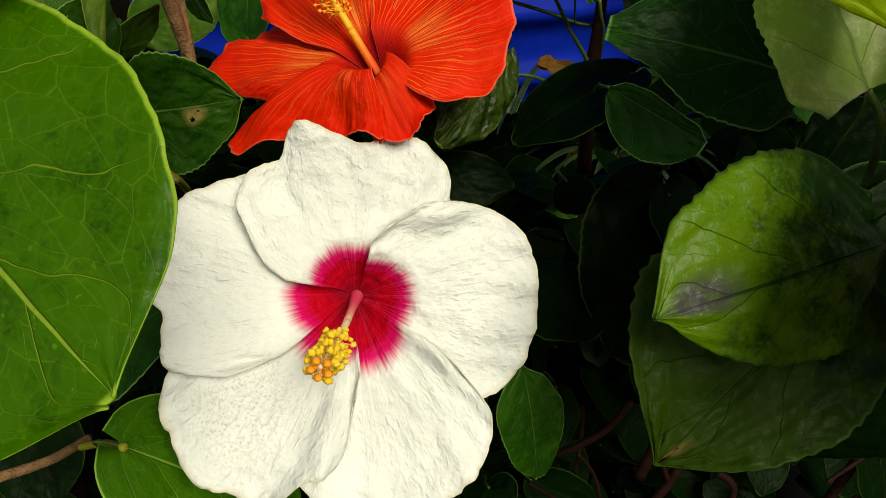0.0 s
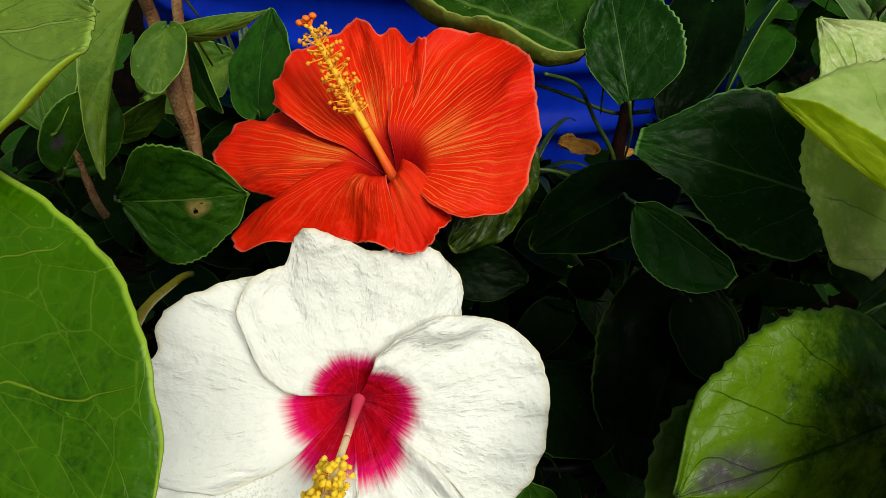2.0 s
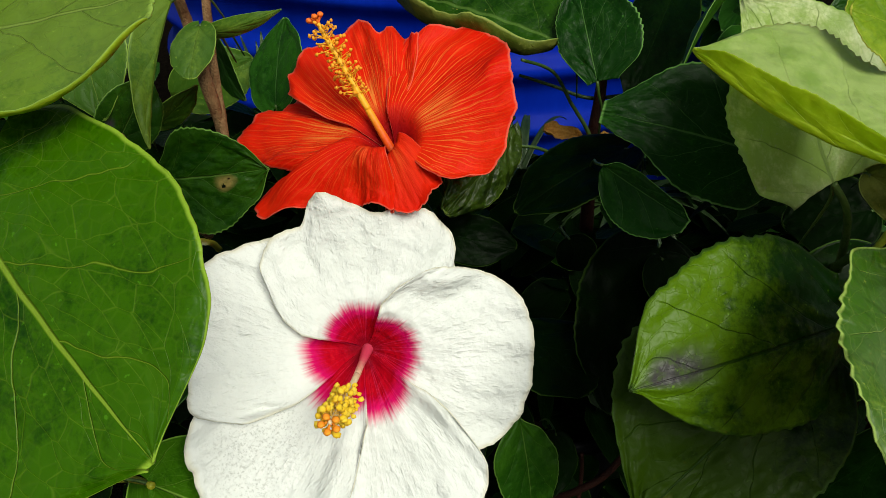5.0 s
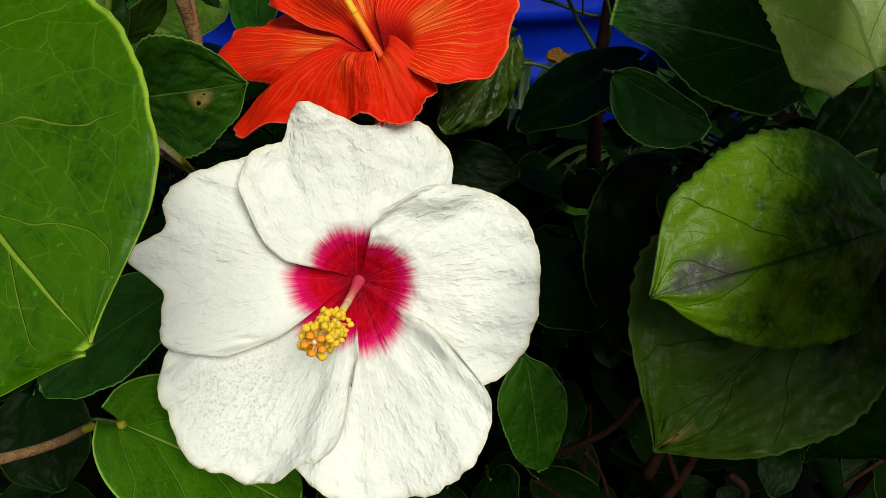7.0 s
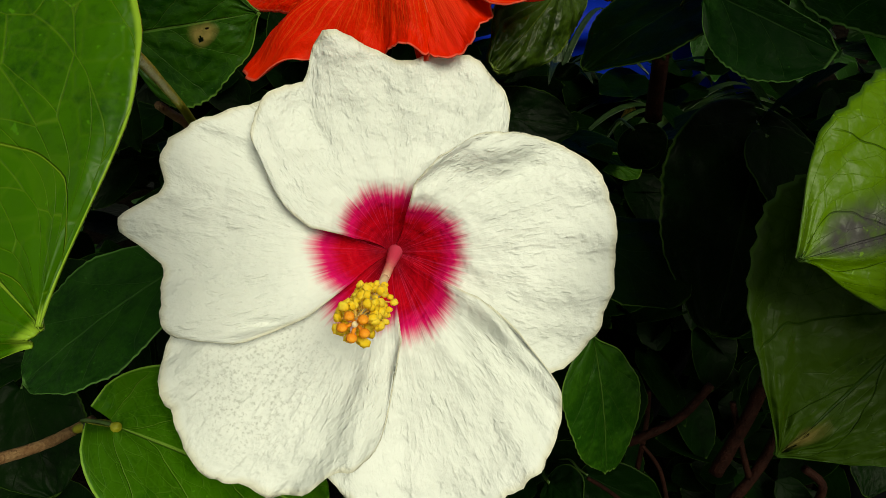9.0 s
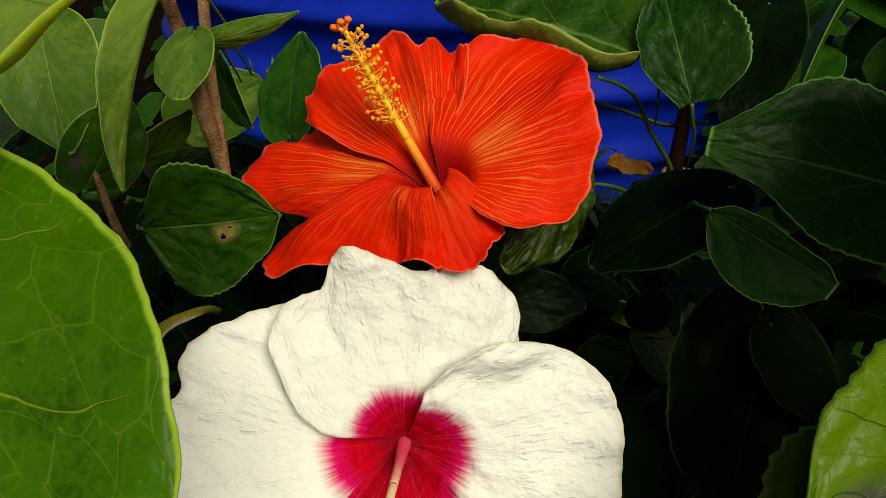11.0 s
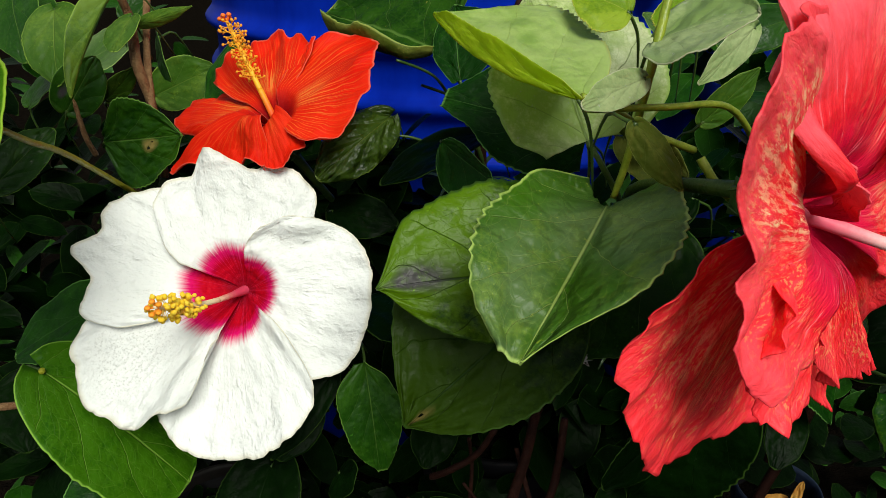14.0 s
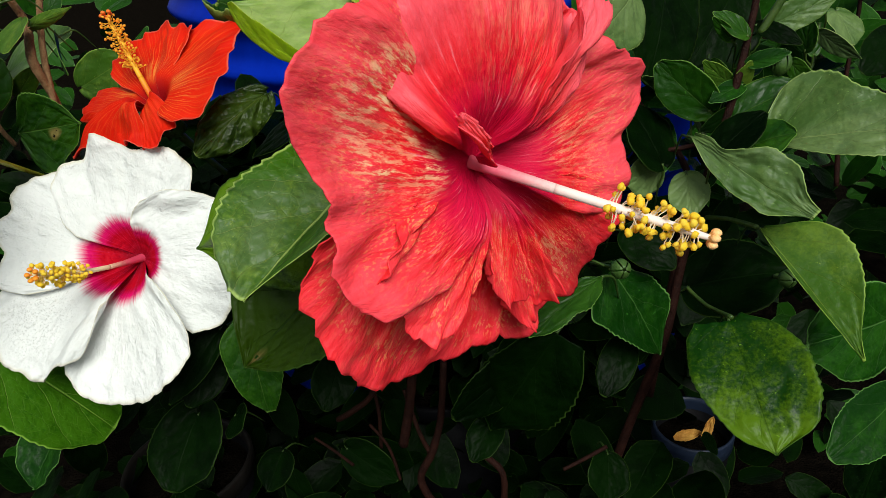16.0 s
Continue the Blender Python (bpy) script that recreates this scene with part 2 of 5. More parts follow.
def white_petal():
    m, nt, b, u, v, where, shift = petal_base("white petal", 0.62)
    ray = grain(nt, vec(nt, op(nt, "MULTIPLY", u, 1.2), op(nt, "MULTIPLY", v, 26.0), shift), 1.0, 3)
    rag = op(nt, "ADD", u, op(nt, "MULTIPLY", op(nt, "SUBTRACT", ray, 0.5), 0.09))
    rag = op(nt, "ADD", rag, op(nt, "MULTIPLY", op(nt, "MULTIPLY", v, v), 0.05))
    tone = mix(nt, step(nt, grain(nt, where, 30, 3), 0.3, 0.7), (0.84, 0.855, 0.83), (0.90, 0.91, 0.89))
    vein = op(nt, "MULTIPLY", step(nt, ray, 0.60, 0.72), step(nt, u, 0.35, 0.85, 0.22, 0.0))
    tone = mix(nt, vein, tone, (0.66, 0.60, 0.58))
    sep = nt.nodes.new("ShaderNodeSeparateColor")
    info = nt.nodes.new("ShaderNodeObjectInfo")
    nt.links.new(info.outputs["Color"], sep.inputs[0])
    patch = op(nt, "MULTIPLY", step(nt, op(nt, "ABSOLUTE", op(nt, "SUBTRACT", u, 0.66)), 0.12, 0.34, 1.0, 0.0), step(nt, op(nt, "ABSOLUTE", op(nt, "ADD", v, 0.12)), 0.15, 0.6, 1.0, 0.0))
    scuff = op(nt, "MULTIPLY", op(nt, "MULTIPLY", patch, sep.outputs[0]), step(nt, grain(nt, where, 900, 3, 0.7), 0.48, 0.68))
    tone = mix(nt, op(nt, "MULTIPLY", scuff, 0.55), tone, (0.40, 0.40, 0.37))
    rim = step(nt, op(nt, "ADD", op(nt, "MAXIMUM", u, op(nt, "ABSOLUTE", v)), op(nt, "MULTIPLY", grain(nt, where, 90, 2), 0.03)), 0.97, 1.02, 0.0, 0.55)
    tone = mix(nt, rim, tone, (0.66, 0.60, 0.40))
    eye = mix(nt, step(nt, rag, 0.06, 0.17), (0.30, 0.0, 0.010), (0.58, 0.0, 0.016))
    eye = mix(nt, step(nt, rag, 0.215, 0.30), eye, (0.76, 0.004, 0.16))
    eye = mix(nt, op(nt, "MULTIPLY", step(nt, ray, 0.54, 0.66), 0.35), eye, (0.80, 0.05, 0.20))
    tone = mix(nt, step(nt, rag, 0.285, 0.375), eye, tone)
    put(nt, b.inputs["Base Color"], tone)
    bent = op(nt, "MULTIPLY", grain(nt, where, 60, 2), 0.5)
    crease = grain(nt, vec(nt, op(nt, "ADD", op(nt, "MULTIPLY", u, 22.0), bent), op(nt, "MULTIPLY", op(nt, "ADD", v, op(nt, "MULTIPLY", bent, 0.2)), 62.0), shift), 1.0, 3, 0.6)
    crease = op(nt, "ABSOLUTE", op(nt, "SUBTRACT", crease, 0.5))
    weave = grain(nt, vec(nt, op(nt, "MULTIPLY", u, 70.0), op(nt, "MULTIPLY", v, 34.0), shift), 1.0, 2, 0.6)
    pucker = grain(nt, where, 150, 2, 0.5)
    dimple = grain(nt, vec(nt, op(nt, "ADD", op(nt, "MULTIPLY", u, 19.0), bent), op(nt, "MULTIPLY", v, 24.0), shift), 1.0, 2, 0.5)
    crinkle = op(nt, "ADD", op(nt, "ADD", op(nt, "MULTIPLY", step(nt, dimple, 0.46, 0.74), 0.30), op(nt, "MULTIPLY", step(nt, crease, 0.0, 0.16), 0.04)), op(nt, "ADD", op(nt, "MULTIPLY", weave, 0.22), op(nt, "MULTIPLY", grain(nt, where, 800, 2, 0.6), 0.12)))
    high = op(nt, "ADD", op(nt, "MULTIPLY", crinkle, step(nt, u, 0.34, 0.6, 0.2, 1.0)), op(nt, "ADD", op(nt, "MULTIPLY", pucker, 1.8), op(nt, "MULTIPLY", ray, 0.25)))
    relief(nt, b, high, 0.9, 0.0012)
    thin(nt, b, tone, 0.22)
    return m


def red_petal():
    m, nt, b, u, v, where, shift = petal_base("orange-red petal", 0.55)
    ray = grain(nt, vec(nt, op(nt, "MULTIPLY", u, 1.6), op(nt, "MULTIPLY", v, 34.0), shift), 1.0, 4, 0.65)
    tone = mix(nt, step(nt, grain(nt, where, 34, 3), 0.3, 0.7), (0.74, 0.009, 0.002), (0.83, 0.022, 0.004))
    sway = op(nt, "MULTIPLY", op(nt, "SUBTRACT", grain(nt, vec(nt, op(nt, "MULTIPLY", u, 2.6), op(nt, "MULTIPLY", v, 4.0), shift), 1.0, 2), 0.5), 1.5)
    lane = op(nt, "ABSOLUTE", op(nt, "SUBTRACT", op(nt, "FRACT", op(nt, "ADD", op(nt, "MULTIPLY", v, 13.0), sway)), 0.5))
    fork = op(nt, "ABSOLUTE", op(nt, "SUBTRACT", op(nt, "FRACT", op(nt, "ADD", op(nt, "ADD", op(nt, "MULTIPLY", v, 27.0), op(nt, "MULTIPLY", sway, 2.6)), 0.3)), 0.5))
    hair = op(nt, "MAXIMUM", op(nt, "MULTIPLY", step(nt, lane, 0.01, 0.12, 1.0, 0.0), step(nt, ray, 0.30, 0.55, 0.35, 1.0)), op(nt, "MULTIPLY", step(nt, fork, 0.04, 0.16, 0.8, 0.0), op(nt, "MULTIPLY", step(nt, u, 0.35, 0.6), step(nt, ray, 0.38, 0.60))))
    info = nt.nodes.new("ShaderNodeObjectInfo")
    sep = nt.nodes.new("ShaderNodeSeparateColor")
    nt.links.new(info.outputs["Color"], sep.inputs[0])
    hair = op(nt, "MULTIPLY", hair, op(nt, "MULTIPLY", sep.outputs[0], 4.0, clamp=True))
    streak = op(nt, "MULTIPLY", hair, op(nt, "MULTIPLY", step(nt, u, 0.16, 0.36), step(nt, u, 0.42, 0.98, 1.0, 0.12)))
    tone = mix(nt, op(nt, "MULTIPLY", streak, 0.55), tone, (0.95, 0.36, 0.06))
    middle = op(nt, "MULTIPLY", op(nt, "MULTIPLY", step(nt, op(nt, "ABSOLUTE", v), 0.05, 0.42, 1.0, 0.0), op(nt, "MULTIPLY", sep.outputs[0], 4.0, clamp=True)), op(nt, "MULTIPLY", step(nt, u, 0.2, 0.32), step(nt, u, 0.38, 0.62, 1.0, 0.0)))
    tone = mix(nt, op(nt, "MULTIPLY", middle, op(nt, "MULTIPLY", step(nt, ray, 0.40, 0.62), 0.6)), tone, (0.94, 0.44, 0.08))
    tone = mix(nt, step(nt, u, 0.10, 0.30, 1.0, 0.0), tone, (0.33, 0.0, 0.004))
    tone = mix(nt, step(nt, op(nt, "MAXIMUM", u, op(nt, "ABSOLUTE", v)), 0.975, 0.995, 0.0, 0.6), tone, (0.88, 0.20, 0.13))
    put(nt, b.inputs["Base Color"], tone)
    fine = grain(nt, vec(nt, op(nt, "MULTIPLY", u, 14.0), op(nt, "MULTIPLY", v, 40.0), shift), 1.0, 2)
    relief(nt, b, op(nt, "ADD", op(nt, "ADD", op(nt, "MULTIPLY", ray, 0.22), op(nt, "MULTIPLY", hair, -0.08)), op(nt, "ADD", op(nt, "MULTIPLY", fine, 0.45), op(nt, "MULTIPLY", grain(nt, where, 480, 3), 0.4))), 0.7, 0.0012)
    thin(nt, b, tone, 0.30)
    return m


def pink_petal():
    m, nt, b, u, v, where, shift = petal_base("mottled pink-red petal", 0.42)
    b.inputs["Specular IOR Level"].default_value = 0.22
    info = nt.nodes.new("ShaderNodeObjectInfo")
    sep = nt.nodes.new("ShaderNodeSeparateColor")
    nt.links.new(info.outputs["Color"], sep.inputs[0])
    ray = grain(nt, vec(nt, op(nt, "MULTIPLY", u, 5.0), op(nt, "MULTIPLY", v, 30.0), shift), 1.0, 4, 0.6)
    wash = grain(nt, vec(nt, op(nt, "MULTIPLY", u, 3.0), op(nt, "MULTIPLY", v, 3.0), shift), 1.0, 2)
    tone = mix(nt, step(nt, op(nt, "ADD", op(nt, "MULTIPLY", ray, 0.7), op(nt, "MULTIPLY", wash, 0.3)), 0.38, 0.62), (0.90, 0.004, 0.012), (1.0, 0.030, 0.046))
    # upper petals washed paler towards the rim, sheen put into the colour
    tone = mix(nt, op(nt, "MULTIPLY", step(nt, u, 0.40, 0.90), op(nt, "MULTIPLY", sep.outputs[1], op(nt, "MULTIPLY_ADD", ray, 0.8, 0.4))), tone, (0.98, 0.15, 0.20))
    throat = step(nt, op(nt, "ADD", u, op(nt, "MULTIPLY", op(nt, "SUBTRACT", ray, 0.5), 0.35)), 0.22, 0.56, 1.0, 0.0)
    tone = mix(nt, op(nt, "MULTIPLY", throat, 0.85), tone, (0.66, 0.001, 0.06))
    # radial streaks beside the throat, a sheen painted as pale colour
    shine = op(nt, "MULTIPLY", step(nt, ray, 0.60, 0.69), op(nt, "MULTIPLY", step(nt, u, 0.12, 0.25), step(nt, u, 0.45, 0.7, 0.4, 0.0)))
    tone = mix(nt, shine, tone, (0.90, 0.45, 0.52))
    patch = op(nt, "MULTIPLY", step(nt, op(nt, "ABSOLUTE", op(nt, "ADD", v, 0.25)), 0.22, 0.62, 1.0, 0.0), step(nt, wash, 0.30, 0.52, 0.35, 1.0))
    big = grain(nt, vec(nt, op(nt, "MULTIPLY", u, 11.0), op(nt, "MULTIPLY", v, 24.0), shift), 1.0, 4, 0.72)
    small = grain(nt, vec(nt, op(nt, "MULTIPLY", u, 34.0), op(nt, "MULTIPLY", v, 60.0), shift), 1.0, 3, 0.65)
    ring = op(nt, "MULTIPLY", step(nt, u, 0.34, 0.5), step(nt, u, 0.84, 0.97, 1.0, 0.1))
    flake = op(nt, "MULTIPLY", op(nt, "MULTIPLY", step(nt, big, 0.46, 0.62), op(nt, "MULTIPLY", step(nt, u, 0.24, 0.40), step(nt, u, 0.62, 0.88, 1.0, 0.05))), op(nt, "MULTIPLY", patch, op(nt, "MINIMUM", sep.outputs[0], 1.0)))
    fleck = op(nt, "MULTIPLY", op(nt, "MULTIPLY", step(nt, small, 0.53, 0.60), ring), op(nt, "MULTIPLY", op(nt, "SUBTRACT", 1.1, sep.outputs[1], clamp=True), step(nt, wash, 0.40, 0.56, 0.15, 0.7)))
    tone = mix(nt, fleck, tone, (0.92, 0.38, 0.14))
    tone = mix(nt, op(nt, "MULTIPLY", flake, 0.85), tone, (1.0, 0.85, 0.45))
    put(nt, b.inputs["Base Color"], tone)
    fine = grain(nt, vec(nt, op(nt, "MULTIPLY", u, 26.0), op(nt, "MULTIPLY", v, 50.0), shift), 1.0, 3)
    crepe = grain(nt, where, 130, 2, 0.5)
    sway = op(nt, "MULTIPLY", op(nt, "SUBTRACT", grain(nt, vec(nt, op(nt, "MULTIPLY", u, 7.0), op(nt, "MULTIPLY", v, 6.0), shift), 1.0, 3), 0.5), 5.0)
    groove = op(nt, "ABSOLUTE", op(nt, "SUBTRACT", op(nt, "FRACT", op(nt, "ADD", op(nt, "MULTIPLY", v, 20.0), sway)), 0.5))
    relief(nt, b, op(nt, "ADD", op(nt, "ADD", op(nt, "MULTIPLY", ray, 0.28), op(nt, "MULTIPLY", crepe, 1.2)), op(nt, "ADD", op(nt, "MULTIPLY", fine, 0.5), op(nt, "MULTIPLY", step(nt, groove, 0.0, 0.3), 0.06))), 0.6, 0.0013)
    thin(nt, b, tone, 0.22)
    return m


def plain(name, a, c, scale, rough, bump=0.4, depth=0.0006, stretch=(1, 1, 1), spec=0.4, share=0.0):
    """Two tones by a two-scale noise, with fine relief."""
    m, nt, b = mat(name, rough)
    tc = nt.nodes.new("ShaderNodeTexCoord")
    mp = nt.nodes.new("ShaderNodeMapping")
    mp.inputs["Scale"].default_value = stretch
    nt.links.new(tc.outputs["Object"], mp.inputs[0])
    big, fine = grain(nt, mp.outputs[0], scale, 3), grain(nt, mp.outputs[0], scale * 7, 3)
    f = op(nt, "ADD", op(nt, "MULTIPLY", big, 0.65), op(nt, "MULTIPLY", fine, 0.35))
    tone = mix(nt, step(nt, f, 0.32, 0.68), a, c)
    put(nt, b.inputs["Base Color"], tone)
    b.inputs["Specular IOR Level"].default_value = spec
    relief(nt, b, op(nt, "ADD", big, fine), bump, depth)
    if share:
        thin(nt, b, tone, share)
    return m


def fade(name, near, far, start, stop):
    """A column that changes from one tone to another along its length."""
    m, nt, b = mat(name, 0.5)
    tc = nt.nodes.new("ShaderNodeTexCoord")
    far_off = nt.nodes.new("ShaderNodeVectorMath")
    far_off.operation = "LENGTH"
    nt.links.new(tc.outputs["Object"], far_off.inputs[0])
    fine = grain(nt, tc.outputs["Object"], 600, 3)
    along = op(nt, "ADD", far_off.outputs["Value"], op(nt, "MULTIPLY", op(nt, "SUBTRACT", fine, 0.5), 0.008))
    tone = mix(nt, step(nt, along, start, stop), near, far)
    put(nt, b.inputs["Base Color"], tone)
    b.inputs["Specular IOR Level"].default_value = 0.3
    relief(nt, b, fine, 0.2, 0.0004)
    thin(nt, b, tone, 0.12)
    return m


WHITE, RED, PINK = white_petal(), red_petal(), pink_petal()
POLLEN_YELLOW = plain("yellow pollen", (1.0, 0.66, 0.015), (1.0, 0.82, 0.10), 260, 0.8, 0.2, share=0.35)
FILAMENT = plain("yellow thread", (0.95, 0.62, 0.10), (1.0, 0.76, 0.22), 500, 0.6, share=0.3)
POLLEN_ORANGE = plain("orange pollen", (0.92, 0.36, 0.015), (1.0, 0.52, 0.05), 700, 0.8, 0.2, share=0.25)
STIGMA = plain("orange stigma", (0.80, 0.22, 0.01), (0.86, 0.34, 0.02), 500, 0.6)
STIGMA_RED = plain("red-orange stigma", (0.78, 0.10, 0.01), (0.85, 0.20, 0.02), 500, 0.6)
STIGMA_PALE = plain("pale pink stigma", (0.92, 0.46, 0.12), (0.96, 0.60, 0.28), 500, 0.6)
THREAD = plain("cream thread", (0.82, 0.66, 0.42), (0.90, 0.78, 0.58), 500, 0.6)
CREAM = fade("pink to cream column", (0.66, 0.06, 0.13), (0.88, 0.74, 0.46), 0.006, 0.034)
ORANGE = fade("vermilion to orange column", (0.78, 0.08, 0.008), (0.96, 0.50, 0.03), 0.004, 0.028)
BLUSH = fade("rose to cream column", (0.78, 0.12, 0.19), (0.94, 0.82, 0.74), 0.004, 0.034)
BARK = plain("brown bark", (0.15, 0.070, 0.030), (0.28, 0.17, 0.08), 150, 0.75, 0.9, 0.0012, spec=0.2)
# Red-brown sunk near black, standing for shade on stems inside the shrubs.
REDBARKSHADE = plain("red-brown bark darkened for shade", (0.010, 0.003, 0.002), (0.026, 0.008, 0.005), 150, 0.65, 0.8, 0.001, spec=0.1)
YELLOWSTEM = plain("yellow-green stalk", (0.14, 0.20, 0.010), (0.28, 0.33, 0.03), 120, 0.4, 0.4)
GREENSTEM = plain("green stalk", (0.018, 0.048, 0.005), (0.055, 0.095, 0.014), 120, 0.45, 0.4)
OLIVESTEM = plain("yellowish stalk", (0.16, 0.17, 0.006), (0.27, 0.27, 0.016), 120, 0.5, 0.5)
SEPAL = plain("green sepal", (0.022, 0.060, 0.008), (0.06, 0.12, 0.02), 160, 0.5, 0.5)
DRY = plain("dry brown leaf", (0.46, 0.19, 0.025), (0.72, 0.40, 0.08), 120, 0.7, 0.9, 0.001, share=0.2)
# Soil tone sunk towards black in place of shade under the plants.
SOIL = plain("soil darkened for shade", (0.003, 0.0025, 0.002), (0.009, 0.007, 0.005), 60, 0.95, 1.0, 0.006, spec=0.0)
BLUE = plain("blue plastic", (0.0006, 0.011, 0.24), (0.0015, 0.020, 0.35), 14, 0.42, 0.10, 0.0006, (1, 1, 0.4), 0.03)
GOLDBUD = plain("golden bud", (0.55, 0.34, 0.03), (0.80, 0.58, 0.10), 300, 0.6, 0.4, share=0.2)
# Pot and rim tones lowered, so the colour carries the shade below the leaves.
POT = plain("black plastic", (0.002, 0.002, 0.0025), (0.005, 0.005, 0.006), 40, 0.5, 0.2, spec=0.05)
POTBLUE = plain("slate blue plastic darkened for shade", (0.008, 0.014, 0.032), (0.016, 0.024, 0.045), 40, 0.4, 0.2, spec=0.2)
POTGREY = plain("grey plastic darkened for shade", (0.008, 0.007, 0.006), (0.014, 0.012, 0.011), 40, 0.5, 0.2, spec=0.1)
WEB = plain("white cobweb", (0.6, 0.6, 0.58), (0.75, 0.75, 0.73), 300, 0.9, 0.6, share=0.3)
BLADE = plain("strap leaf", (0.012, 0.032, 0.007), (0.035, 0.07, 0.016), 90, 0.4, 0.4, 0.0006, (1, 1, 1), 0.5, 0.15)


# ---- mesh helpers ----
def finish(name, verts, faces, material, uv=None, materials=(), index=None):
    me = bpy.data.meshes.new(name)
    me.from_pydata([tuple(v) for v in verts], [], faces)
    for m in (material, *materials):
        me.materials.append(m)
    if index is not None:
        me.polygons.foreach_set("material_index", index)
    if uv is not None:
        layer = me.uv_layers.new(name="UVMap")
        at = np.empty(len(me.loops), dtype=np.int32)
        me.loops.foreach_get("vertex_index", at)
        layer.data.foreach_set("uv", np.asarray(uv, dtype=np.float32)[at].ravel())
    me.polygons.foreach_set("use_smooth", np.ones(len(me.polygons), dtype=bool))
    me.update()
    return me


def held(name, me, parent, at=(0, 0, 0), label=""):
    """A part: one mesh under a thing or a part, at a place in the world."""
    ob = new(name, me)
    ob.parent = parent
    up = Vector((0, 0, 0))
    p = parent
    while p:
        up += p.location
        p = p.parent
    ob.location = Vector(at) - up
    if label:
        tagged(ob, label)
    return ob


def thing(name, at, label, category, group="", kind=""):
    return tagged(place_empty(name, at), label, category, group, kind)


def place_empty(name, at):
    ob = new(name)
    ob.location = at
    ob.empty_display_size = 0.02
    return ob


def sheet(name, grid, thick, material, hole=None, under=None):
    """A blade with thickness from a grid of places (along, across); returns the mesh."""
    g = np.asarray(grid, dtype=float)
    a, b = g.shape[:2]
    du, dv = np.gradient(g, axis=0), np.gradient(g, axis=1)
    n = np.cross(du, dv)
    n /= np.maximum(np.linalg.norm(n, axis=2, keepdims=True), 1e-12)
    us, vs = np.meshgrid(np.linspace(0, 1, a), np.linspace(0, 1, b), indexing="ij")
    uv = np.stack([us, vs], axis=2).reshape(-1, 2)
    k = lambda i, j, s: s * a * b + i * b + j  # noqa: E731
    faces, index = [], []
    for i in range(a - 1):
        for j in range(b - 1):
            if hole and any(math.hypot((i + 0.5) / (a - 1) - hu, ((j + 0.5) / (b - 1) * 2 - 1 - hv) * 0.5) < hr for hu, hv, hr in hole):
                continue
            q = (k(i, j, 0), k(i + 1, j, 0), k(i + 1, j + 1, 0), k(i, j + 1, 0))
            faces.append(q)
            index.append(0)
            if thick:
                faces.append(tuple(x + a * b for x in reversed(q)))
                index.append(1)
    if not thick:
        return finish(name, g.reshape(-1, 3), faces, material, uv)
    ring = [(i, 0) for i in range(a)] + [(a - 1, j) for j in range(1, b)] + [(i, b - 1) for i in range(a - 2, -1, -1)] + [(0, j) for j in range(b - 2, 0, -1)]
    for (i, j), (p, q) in zip(ring, ring[1:] + ring[:1]):
        faces.append((k(i, j, 0), k(i, j, 1), k(p, q, 1), k(p, q, 0)))
        index.append(0)
    verts = np.concatenate([g.reshape(-1, 3), (g - n * thick).reshape(-1, 3)])
    return finish(name, verts, faces, material, np.concatenate([uv, uv]), (under,) if under else (), index if under else None)


def smooth(x):
    x = min(max(x, 0.0), 1.0)
    return x * x * (3 - 2 * x)


def spline(v, values):
    """A smooth curve through evenly spaced values, for v from -1 to 1."""
    n = len(values) - 1
    x = min(max((v + 1) / 2 * n, 0.0), n - 1e-9)
    i = int(x)
    t = x - i
    p0, p1, p2, p3 = values[max(i - 1, 0)], values[i], values[i + 1], values[min(i + 2, n)]
    return 0.5 * (2 * p1 + (p2 - p0) * t + (2 * p0 - 5 * p1 + 4 * p2 - p3) * t * t + (3 * p1 - p0 - 3 * p2 + p3) * t**3)


def tube(name, points, radii, material, sides=8, bend=6, knobs=0.0):
    """A round stalk along smooth points, with the radii at them."""
    pts = [Vector(p) for p in points]
    line, rad = [], []
    for i in range(len(pts) - 1):
        p0, p1, p2, p3 = pts[max(i - 1, 0)], pts[i], pts[i + 1], pts[min(i + 2, len(pts) - 1)]
        for s in range(bend):
            t = s / bend
            line.append(0.5 * ((2 * p1) + (p2 - p0) * t + (2 * p0 - 5 * p1 + 4 * p2 - p3) * t * t + (3 * p1 - p0 - 3 * p2 + p3) * t**3))
            rad.append(radii[i] + (radii[i + 1] - radii[i]) * t)
    line.append(pts[-1]), rad.append(radii[-1])
    verts, faces = [], []
    side = None
    for i, p in enumerate(line):
        way = (line[min(i + 1, len(line) - 1)] - line[max(i - 1, 0)]).normalized()
        if side is None:
            side = way.orthogonal().normalized()
        side = (side - way * side.dot(way)).normalized()
        up = way.cross(side)
        for j in range(sides):
            a = 2 * math.pi * j / sides
            r = rad[i] * (1 + knobs * noise.noise(p * 300 + Vector((j * 2.1, 0, 0))))
            verts.append(p + (side * math.cos(a) + up * math.sin(a)) * r)
    n = len(line)
    for i in range(n - 1):
        for j in range(sides):
            k = (j + 1) % sides
            faces.append((i * sides + j, i * sides + k, (i + 1) * sides + k, (i + 1) * sides + j))
    faces += [tuple(reversed(range(sides))), tuple(range((n - 1) * sides, n * sides))]
    return finish(name, verts, faces, material)


def stalk(name, parent, points, radii, material, label="", knobs=0.15, sides=9):
    o = Vector(points[0])
    return held(name, tube(name, [Vector(p) - o for p in points], radii, material, sides, knobs=knobs), parent, o, label)


